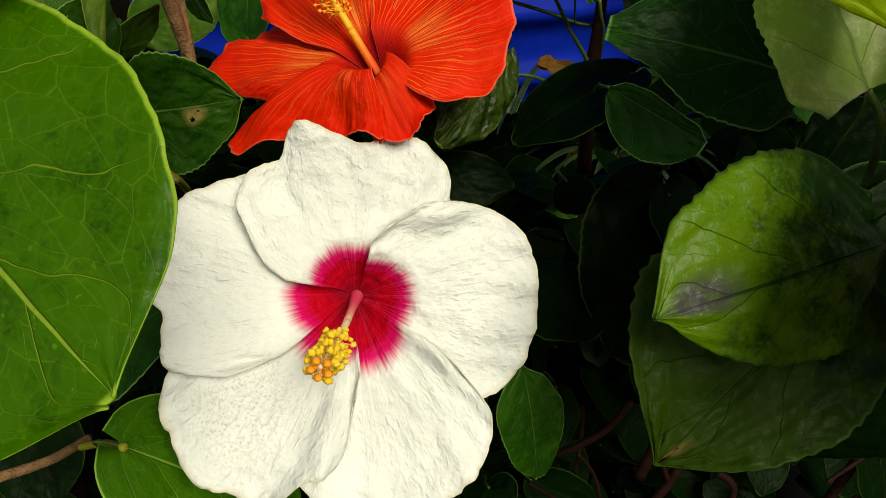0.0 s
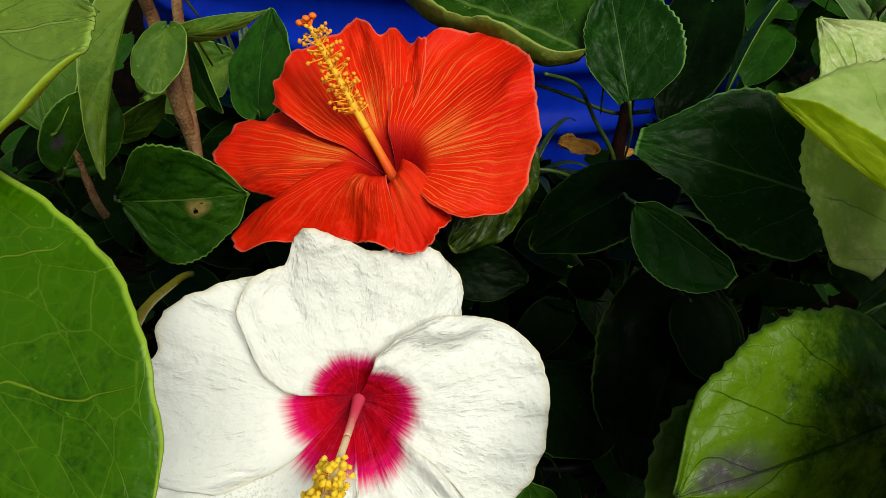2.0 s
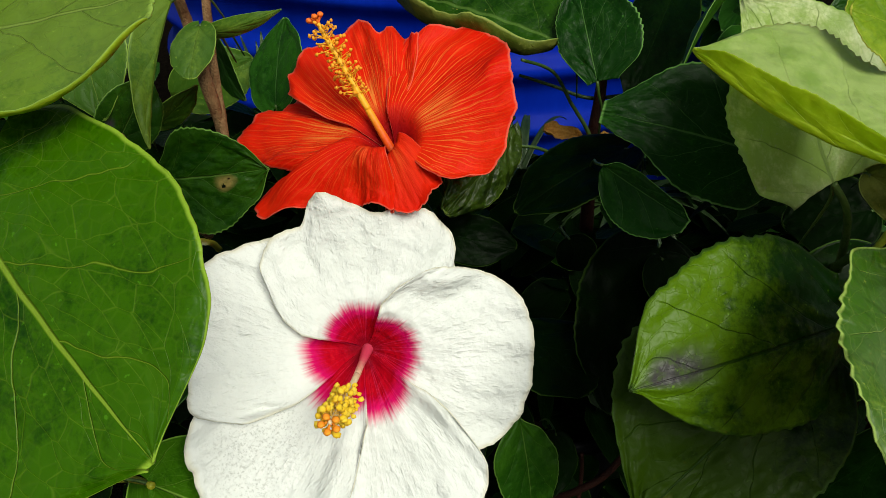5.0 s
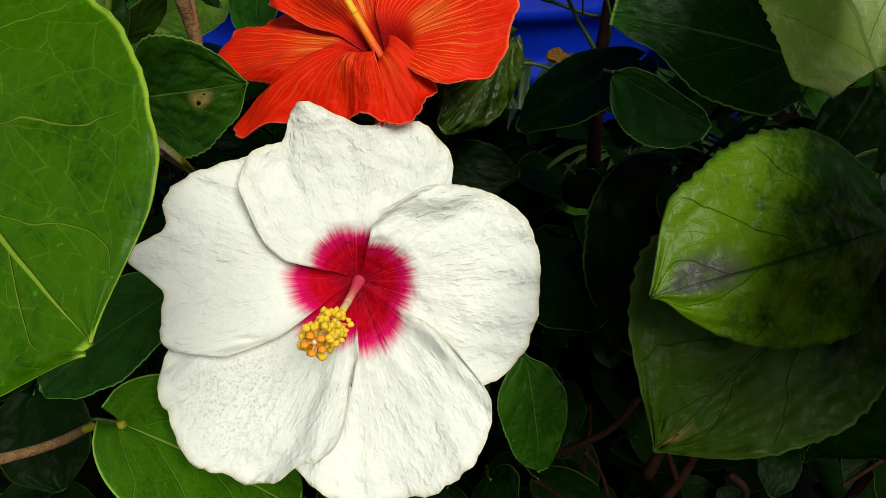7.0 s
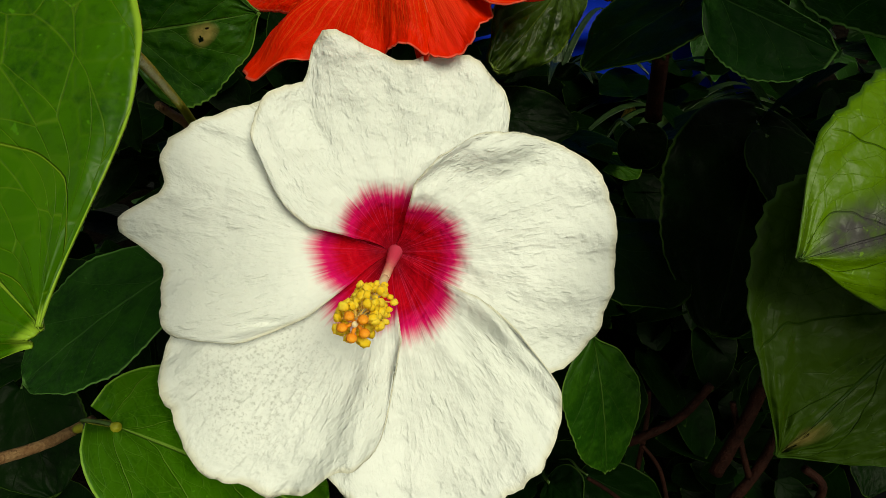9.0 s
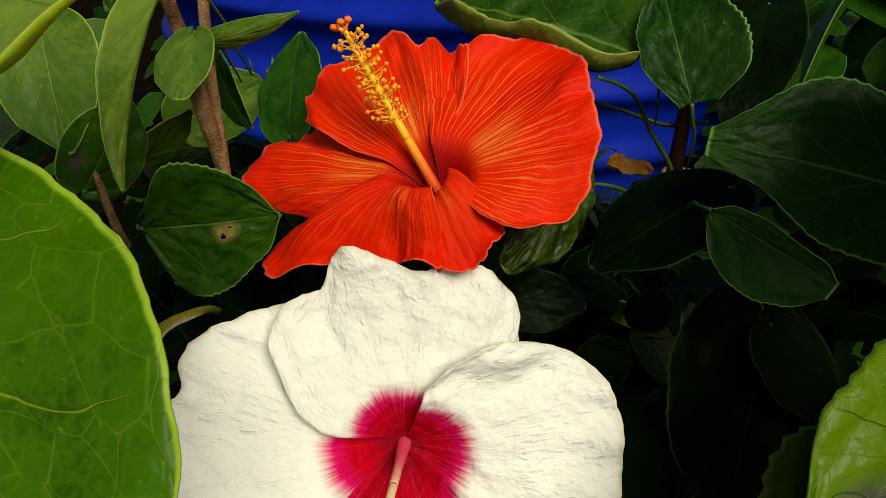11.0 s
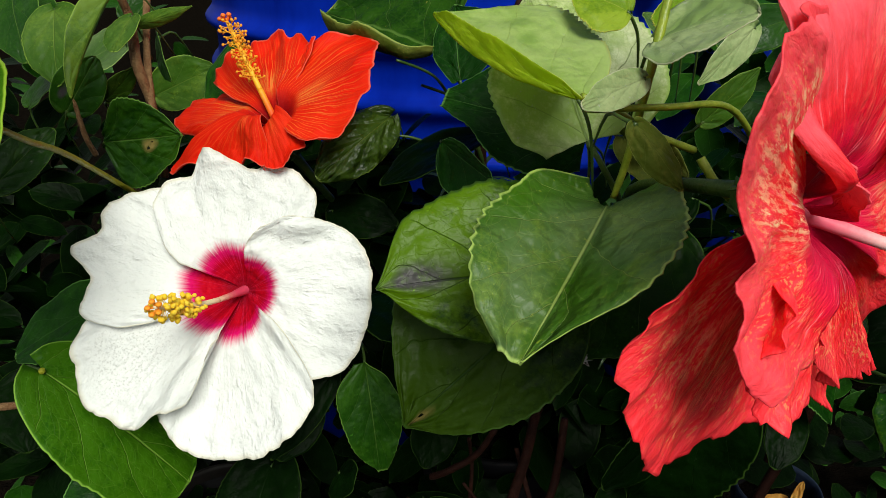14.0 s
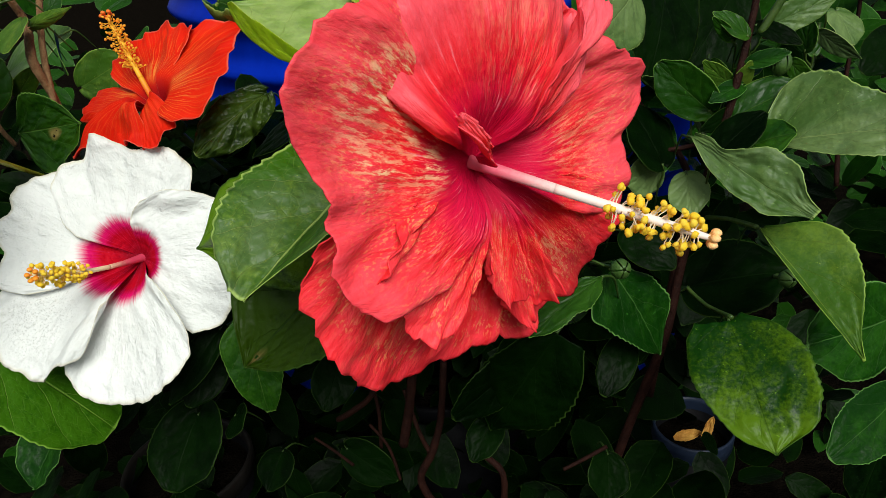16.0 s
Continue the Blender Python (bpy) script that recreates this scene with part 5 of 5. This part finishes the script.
stalk("twig", white_plant, [(0.0466, 0.2206, 0.2824), (0.0571, 0.224, 0.2691), (0.0681, 0.2265, 0.2546)], [0.0009, 0.0010, 0.0011], REDBARKSHADE)
stalk("twig", white_plant, [(0.0773, 0.2432, 0.2781), (0.0891, 0.2426, 0.2591), (0.0965, 0.2375, 0.234)], [0.0010, 0.0011, 0.0012], REDBARKSHADE)
stalk("twig", white_plant, [(0.2116, 0.2243, 0.2786), (0.2236, 0.229, 0.2847), (0.2371, 0.2346, 0.292)], [0.0012, 0.0012, 0.0013], REDBARKSHADE)
stalk("twig", white_plant, [(0.1589, 0.2386, 0.267), (0.1707, 0.2365, 0.2547), (0.1706, 0.2361, 0.2279)], [0.0022, 0.0022, 0.0024], REDBARKSHADE)
stalk("stem", side_shrub, [(0.3005, 0.31, 0.5537), (0.2973, 0.3006, 0.5284), (0.2915, 0.2873, 0.4976), (0.2863, 0.2795, 0.476), (0.2802, 0.2745, 0.4493), (0.272, 0.2648, 0.4052), (0.266, 0.2557, 0.3608), (0.2488, 0.2486, 0.2945), (0.2339, 0.2419, 0.2276)], [0.0016, 0.0018, 0.0021, 0.0023, 0.0023, 0.0025, 0.0027, 0.0029, 0.003], REDBARKSHADE)
stalk("stalk", side_shrub, [(0.3017, 0.2989, 0.5231), (0.3109, 0.3002, 0.5414), (0.3158, 0.2971, 0.5544)], [0.0022, 0.0020, 0.0016], GREENSTEM)
stalk("twig", side_shrub, [(0.3153, 0.3107, 0.5159), (0.3172, 0.3148, 0.5222), (0.3189, 0.3181, 0.5272)], [0.0010, 0.0010, 0.0011], BARK)
stalk("stalk", side_shrub, [(0.2666, 0.3098, 0.4977), (0.273, 0.2971, 0.4825), (0.2799, 0.2871, 0.4717)], [0.0012, 0.0013, 0.0015], GREENSTEM)
stalk("stalk", side_shrub, [(0.2825, 0.2668, 0.4346), (0.2918, 0.2547, 0.4399), (0.303, 0.2417, 0.4425)], [0.0012, 0.0012, 0.0012], GREENSTEM)
stalk("stalk", side_shrub, [(0.2761, 0.2643, 0.3917), (0.2854, 0.2486, 0.3906), (0.2938, 0.2215, 0.4019)], [0.0011, 0.0011, 0.0012], GREENSTEM)
stalk("stem", side_shrub, [(0.2351, 0.3517, 0.4833), (0.275, 0.3161, 0.4418), (0.2732, 0.3015, 0.3959), (0.2633, 0.2865, 0.2912)], [0.002, 0.002, 0.0022, 0.0026], REDBARKSHADE)
stalk("twig", side_shrub, [(0.2429, 0.284, 0.4644), (0.2636, 0.285, 0.4659), (0.2835, 0.2872, 0.4701)], [0.0013, 0.0014, 0.0016], REDBARKSHADE)
stalk("stem", side_shrub, [(0.387, 0.4147, 0.3905), (0.3848, 0.434, 0.4465), (0.3899, 0.4557, 0.5031), (0.3922, 0.4716, 0.5298)], [0.0018, 0.0016, 0.0014, 0.0012], REDBARKSHADE)
stalk("stalk", side_shrub, [(0.3478, 0.4166, 0.456), (0.3616, 0.4315, 0.475), (0.3641, 0.4455, 0.4984)], [0.0014, 0.0013, 0.0012], GREENSTEM)

# ---- the three flowers ----
white, wx, wy, wz = flower("white_hibiscus", (-0.0365, 0.2125, 0.4215), (0.10, -0.826, 0.555), (0, 0, 1), "large white hibiscus flower with a crimson eye", WHITE, [
    (92, (53, 63, 66.5, 66, 60, 64, 70, 60.5, 61, 56, 44), 52, {"rise": 0.004, "lap": 0.0045, "flank": (0.9, 1.15, 1.24, 1.12, 1.0), "bumps": [(0.95, 0.15, 0.22, 0.16, 0.006), (0.9, 0.42, 0.2, 0.12, -0.004)]}),
    (8, (62, 70, 72, 72.5, 72, 72.5, 70.5, 65, 56, 47, 34), 52, {"rise": 0.002, "lap": 0.0042, "bumps": [(0.85, 0.62, 0.16, 0.16, 0.007), (0.8, 0.36, 0.2, 0.08, -0.003)]}),
    (285, (68, 74, 79, 82, 83, 83, 82, 79, 75, 67, 46), 40, {"rise": 0.009, "lap": 0.0045, "bumps": [(0.55, 0.86, 0.14, 0.12, 0.005)]}),
    (226, (68, 69, 72, 76, 79, 81, 85, 84.5, 82, 81, 78, 66, 62, 55, 34), 42, {"blotch": 1.0, "rise": 0.013, "lap": 0.0055, "flank": (0.9, 1.1, 1.12, 1.06, 1.0), "bumps": [(0.75, 0.66, 0.3, 0.22, 0.006), (1.0, 0.38, 0.14, 0.06, -0.006)]}),
    (160, (58, 62, 67, 73, 76, 72.5, 83, 69.5, 70, 68, 53), 45, {"rise": 0.005, "lap": 0.0050, "flank": (0.9, 1.12, 1.15, 1.06, 1.0), "bumps": [(0.9, 0.7, 0.25, 0.2, 0.005), (0.72, 0.92, 0.12, 0.08, -0.005)]}),
], {"blotch": 0.0, "deep": 0.019, "throat": 0.40, "ruffle": 0.0030, "waves": 6.0, "frill": 0.018, "flutter": 0.003, "pleat": 0.0002})
pistil(white, (-0.0355, 0.210, 0.423), (-0.037, 0.143, 0.452), 0.0056, 0.56, 0.97, 95, CREAM, CREAM, POLLEN_YELLOW, STIGMA, FILAMENT, 0.0014, bow=(0, 0.0, -0.006), head=0.0013, pads=0.0014, flare=2.0)
calyx(white, (-0.0367, 0.2145, 0.4205), wz, (-0.03, 0.07, -0.10))

red, rx, ry, rz = flower("red_hibiscus", (-0.0245, 0.2505, 0.4995), (-0.24, -0.33, 0.91), (0, 1, 0.2), "orange-red hibiscus flower with yellow veins", RED, [
    (108, (53, 55, 60, 59, 68, 67, 66, 66, 62, 62, 58), 36, {"rise": 0.013, "lap": 0.0, "flutter": 0.004}),
    (20, (37, 45, 50, 52, 55, 57, 61, 67, 70, 68, 62, 54), 60, {"rise": 0.002, "lift": 0.0022, "lap": 0.0035, "ruffle": 0.002, "bumps": [(0.85, 0.1, 0.16, 0.14, 0.004), (1.0, -0.85, 0.5, 0.4, -0.007)]}),
    (295, (27, 29, 31, 31, 30, 28, 24), 34, {"rise": 0.0, "flank": (1.0, 1.2, 1.2, 1.1, 1.0), "blotch": 0.08, "lift": 0.0025, "droop": 0.014, "ruffle": 0.002, "flutter": 0.001}),
    (229, (53, 67, 64, 50, 37, 31, 28, 28, 29, 30, 29, 24), 48, {"rise": 0.002, "blotch": 0.10, "lift": 0.0060, "droop": 0.017, "lap": 0.001, "flank": (0.9, 1.05, 1.04, 1.0, 1.0), "bumps": [(0.7, -0.75, 0.3, 0.2, 0.005)]}),
    (157, (54, 61, 67, 69, 75, 79, 80, 68, 60, 53, 42), 33, {"rise": -0.002, "lift": 0.0016, "lap": -0.001, "recurve": 0.003, "bumps": [(0.75, 0.8, 0.3, 0.25, 0.006)]}),
], {"deep": 0.008, "throat": 0.3, "ruffle": 0.0040, "waves": 7.0, "frill": 0.03, "flutter": 0.003, "pleat": 0.0003})
pistil(red, (-0.0245, 0.250, 0.5005), (-0.0562, 0.2690, 0.5503), 0.0065, 0.42, 0.95, 110, ORANGE, ORANGE, POLLEN_ORANGE, STIGMA_RED, ORANGE, 0.0015, head=0.0008, lobes=0.004, pads=0.0014)
calyx(red, (-0.0235, 0.2520, 0.4965), rz, (0.04, 0.06, -0.08))

pink, px, py, pz = flower("pink_hibiscus", (0.190, 0.121, 0.523), (0.75, -0.62, -0.07), (0.1, -0.1, 1), "large ruffled pink-red hibiscus flower mottled with yellow", PINK, [
    (158, (56, 64, 71, 79, 78, 69, 62, 63, 63, 58, 48), 53, {"blotch": 1.25, "pale": 0.5, "rise": 0.005, "lap": 0.013, "flutter": 0.004, "bumps": [(0.85, 0.78, 0.2, 0.1, 0.004), (0.85, 0.55, 0.2, 0.09, -0.004)]}),
    (84, (54, 66, 74, 78, 78, 74, 68, 60), 49, {"blotch": 0.15, "pale": 1.0, "recurve": 0.012, "lap": -0.001, "flutter": 0.005, "bumps": [(0.48, 0.92, 0.2, 0.14, 0.012)]}),
    (12, (55, 60, 60, 61, 74, 74, 67, 60, 60, 58, 52), 43, {"blotch": 0.25, "pale": 0.6, "rise": -0.002, "lap": -0.010, "flutter": 0.004}),
    (300, (58, 68, 72, 66, 66, 72, 70, 65, 62, 60, 54), 38, {"blotch": 0.5, "rise": 0.005, "lap": 0.004, "flutter": 0.003}),
    (228, (58, 64, 71, 74, 79, 82, 84, 80, 74, 70, 66), 40, {"rise": -0.002, "lift": -0.004, "lap": 0.006, "blotch": 0.35, "flutter": 0.003}),
    (206, (34, 46, 53, 56, 52, 56, 52, 42), 30, {"rise": 0.012, "lift": 0.002, "seed": 50.0, "ruffle": 0.005, "waves": 10.0, "flutter": 0.005}),
    (276, (38, 50, 58, 55, 46), 13, {"rise": 0.010, "lift": 0.002, "seed": 72.0, "ruffle": 0.005, "flutter": 0.004}),
    (116, (16, 22, 26, 22), 10, {"blotch": 0.1, "pale": 0.9, "rise": 0.006, "lift": 0.002, "seed": 66.0, "ruffle": 0.006, "recurve": 0.008}),
    (46, (44, 58, 62, 60, 50), 15, {"blotch": 0.1, "pale": 0.9, "rise": 0.008, "lift": 0.002, "seed": 91.0, "ruffle": 0.006, "recurve": 0.008}),
    (258, (30, 38, 42, 34), 8, {"rise": 0.013, "lift": 0.003, "seed": 83.0, "ruffle": 0.004}),
], {"deep": 0.009, "throat": 0.34, "lap": 0.004, "ruffle": 0.0042, "waves": 6.0, "frill": 0.035, "pleat": 0.0003})
pistil(pink, (0.193, 0.118, 0.523), (0.264, 0.110, 0.504), 0.0064, 0.56, 0.93, 95, BLUSH, BLUSH, POLLEN_YELLOW, STIGMA_PALE, THREAD, 0.0017, head=0.0012, lobes=0.0030, pads=0.0016)
calyx(pink, (0.188, 0.123, 0.523), pz, (-0.03, 0.10, -0.06))

# the petiole of the broad leaf runs down to the shrub behind
stalk("stalk", left_plant, [(-0.067, 0.1205, 0.534), (-0.0725, 0.140, 0.522), (-0.082, 0.168, 0.507), (-0.102, 0.227, 0.467), (-0.115, 0.262, 0.440)], [0.0012, 0.0013, 0.0013, 0.0014, 0.0016], OLIVESTEM)


# ---- undergrowth: foliage between and behind the plants, shade put into its greens ----
def thicket(name, boxes, material, size, label, seed):
    """Many small leaves on no one's count, joined into one mesh; boxes give centre, half size and how many."""
    rnd = random.Random(seed)
    verts, faces, uvs = [], [], []
    for (cx, cy, cz), (hx, hy, hz), count in boxes:
        for _ in range(count):
            p = Vector((cx + rnd.uniform(-hx, hx), cy + rnd.uniform(-hy, hy), cz + rnd.uniform(-hz, hz)))
            way = Vector((rnd.uniform(-1, 1), rnd.uniform(-1, 0.6), rnd.uniform(-0.8, 0.5))).normalized()
            up = Vector((rnd.uniform(-0.5, 0.5), rnd.uniform(-0.8, 0.2), 1)).normalized()
            left = up.cross(way).normalized()
            up = way.cross(left)
            long = size * rnd.uniform(0.6, 1.3)
            wide = long * rnd.uniform(0.26, 0.42)
            o = len(verts)
            for i in range(8):
                u = i / 7
                w = (1 - u) ** 0.6 * (u + 0.001) ** 0.42 / 0.66 + 0.01
                for j in range(5):
                    v = j / 2 - 1
                    verts.append(p + way * (u * long) + left * (v * w * wide) + up * (0.14 * wide * abs(v) ** 1.5 * w - 0.12 * long * u * u))
                    uvs.append((u, j / 4))
            for i in range(7):
                for j in range(4):
                    faces.append((o + i * 5 + j, o + (i + 1) * 5 + j, o + (i + 1) * 5 + j + 1, o + i * 5 + j + 1))
    ob = new(name, finish(name, verts, faces, material, uvs))
    ob.color = (0.3, 0, 0, 0)
    return tagged(ob, label, "foliage", kind="stuff")


# Some boxes are added only to blacken the drum and pots, where shade belongs.
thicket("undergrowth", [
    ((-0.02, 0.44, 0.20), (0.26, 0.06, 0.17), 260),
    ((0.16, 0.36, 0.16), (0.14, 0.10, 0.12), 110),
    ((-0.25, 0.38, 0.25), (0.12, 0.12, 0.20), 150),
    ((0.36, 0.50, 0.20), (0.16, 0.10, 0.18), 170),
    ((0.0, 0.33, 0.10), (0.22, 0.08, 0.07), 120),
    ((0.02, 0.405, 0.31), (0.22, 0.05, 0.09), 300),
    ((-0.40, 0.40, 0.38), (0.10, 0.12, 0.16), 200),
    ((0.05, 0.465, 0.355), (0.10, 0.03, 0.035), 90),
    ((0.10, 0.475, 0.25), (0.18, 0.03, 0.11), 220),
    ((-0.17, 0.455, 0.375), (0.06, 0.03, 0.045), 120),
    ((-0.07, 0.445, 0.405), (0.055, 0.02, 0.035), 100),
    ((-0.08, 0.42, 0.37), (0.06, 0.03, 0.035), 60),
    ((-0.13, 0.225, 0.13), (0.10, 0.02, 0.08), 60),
], SHADED, 0.05, "green undergrowth round the stems, darkened for shade", 5)
# Deep green replaces mid green here, standing for shade behind the pots.
thicket("shrub_foliage", [
    ((0.62, 0.80, 0.30), (0.28, 0.28, 0.28), 420),
    ((0.40, 0.62, 0.36), (0.10, 0.08, 0.18), 90),
    ((-0.55, 0.62, 0.34), (0.22, 0.34, 0.30), 300),
    ((0.95, 0.45, 0.25), (0.28, 0.40, 0.24), 300),
    ((0.26, 0.56, 0.40), (0.10, 0.04, 0.15), 110),
    ((0.32, 0.50, 0.46), (0.11, 0.07, 0.10), 130),
], DEEP, 0.045, "leafy green shrubs behind the pots", 9)


# ---- small things ----
def strap_plant(at, count, seed, lean=0.9):
    ob = thing("strap_leaf_plant", at, "small clump of narrow dark green strap leaves", "plant")
    rnd = random.Random(seed)
    for k in range(count):
        a = rnd.uniform(0, 2 * math.pi)
        out = Vector((math.cos(a), math.sin(a), 0))
        long, wide = rnd.uniform(0.05, 0.10), rnd.uniform(0.0022, 0.004)
        side = Vector((-out.y, out.x, 0))
        g = [[out * (long * u * lean) + Vector((0, 0, long * (0.9 * u - lean * u * u))) + side * (v * wide * (1 - u**3)) + Vector((0, 0, 0.25 * wide * abs(v))) for v in (-1, -0.5, 0, 0.5, 1)] for u in np.linspace(0, 0.99, 14)]
        held("strap_leaf", sheet("strap_leaf", g, 0.0003, BLADE), ob, at)
    return ob


strap_plant((0.125, 0.44, 0.36), 22, 3)
strap_plant((0.19, 0.40, 0.30), 14, 8)
strap_plant((-0.145, 0.468, 0.42), 12, 12, 0.22)
strap_plant((0.045, 0.42, 0.40), 10, 15, 0.7)


def dry_leaf(at, way, long, wide, label, seed):
    w = Vector(way).normalized()
    left = Vector((0, -0.4, 0.9)).cross(w).normalized()
    up = w.cross(left)
    g = []
    for u in np.linspace(0, 1, 18):
        row = []
        for v in np.linspace(-1, 1, 13):
            h = 0.5 * wide * noise.noise(Vector((u * 4, v * 2.5, seed))) + 0.35 * wide * v * v
            row.append(w * (u * long) + left * (v * wide * (1 - u) ** 0.5 * (u + 0.02) ** 0.4 * 1.5 * (1 + 0.2 * noise.noise(Vector((u * 9, v * 2, seed + 4))))) + up * h)
        g.append(row)
    ob = new("dry_leaf", sheet("dry_leaf", g, 0.0004, DRY))
    ob.location = at
    return tagged(ob, label, "dry leaf", "fallen dry leaves")


dry_leaf((0.050, 0.345, 0.470), (1, 0.1, -0.25), 0.022, 0.0065, "crumpled orange-brown dry leaf caught on a stalk", 2.0)
dry_leaf((0.078, 0.350, 0.462), (1, 0.2, 0.1), 0.014, 0.004, "small curled red-brown dry leaf on a stalk", 5.0)
dry_leaf((0.290, 0.352, 0.192), (1, 0.3, 0.2), 0.022, 0.005, "curled brown dry leaf lying in a pot", 7.0)
dry_leaf((0.312, 0.350, 0.195), (0.3, 0.4, 0.9), 0.022, 0.004, "curled tan dry leaf standing in a pot", 9.0)


def bud(at, r, long, lean, material, label, stem):
    """A closed bud of overlapping scales on its stalk."""
    ob = thing("flower_bud", at, label, "flower bud", "closed buds")
    z = Vector(lean).normalized()
    x = z.orthogonal().normalized()
    y = z.cross(x)
    for k in range(5):
        a = k * 2 * math.pi / 5
        g = []
        for u in np.linspace(0, 1, 12):
            row = []
            for v in np.linspace(-1, 1, 7):
                b = a + v * 0.75 * (1 - 0.4 * u)
                rr = r * math.sin(math.pi * min(0.97, 0.08 + 0.90 * u)) ** 0.75 * (1 + 0.04 * (1 - v * v))
                row.append((x * math.cos(b) + y * math.sin(b)) * rr + z * (u * long))
            g.append(row)
        held("sepal", sheet("sepal", g, 0.0003, material), ob, at)
    held("bud_stalk", tube("bud_stalk", [(0, 0, 0), -z * 0.008, -z * 0.012 + Vector(stem)], [0.0012, 0.0009, 0.001], GREENSTEM, 7), ob, at)
    return ob


bud((0.3117, 0.2920, 0.5041), 0.0048, 0.013, (0.05, -0.1, 1), SEPAL, "plump green flower bud on a thin stalk", (-0.01, 0.01, -0.015))
bud((0.1801, 0.3454, 0.5425), 0.003, 0.014, (0.05, -0.1, 1), SEPAL, "slender green bud on a shoot", (0.0, 0.01, -0.02))
bud((0.0942, 0.4330, 0.3567), 0.005, 0.020, (0.0, -0.1, 1), GOLDBUD, "small yellowish bud on a green stalk", (-0.003, 0.01, -0.05))
bud((0.2375, 0.2067, 0.4354), 0.0045, 0.009, (0.3, -0.8, 0.4), SEPAL, "withered green calyx with curled tips", (-0.01, 0.02, -0.01))
bud((0.3235, 0.2602, 0.4034), 0.0045, 0.010, (0.3, -0.8, 0.4), SEPAL, "small frilled green calyx", (0.01, 0.02, -0.01))


def cobweb(at, size, seed):
    """A scrap of matted threads."""
    rnd = random.Random(seed)
    ob = thing("cobweb", at, "scrap of white cobweb on a dark leaf", "cobweb")
    for k in range(30):
        p = [Vector((rnd.gauss(0, size * 0.4), rnd.gauss(0, size * 0.22), rnd.gauss(0, size * 0.35))) for _ in range(4)]
        held("thread", tube("thread", p, [0.00008, 0.0002, 0.00016, 0.00006], WEB, 5, 4), ob, at)
    return ob


cobweb((0.195, 0.223, 0.368), 0.0065, 4)
cobweb((0.1375, 0.1510, 0.4450), 0.0035, 9)
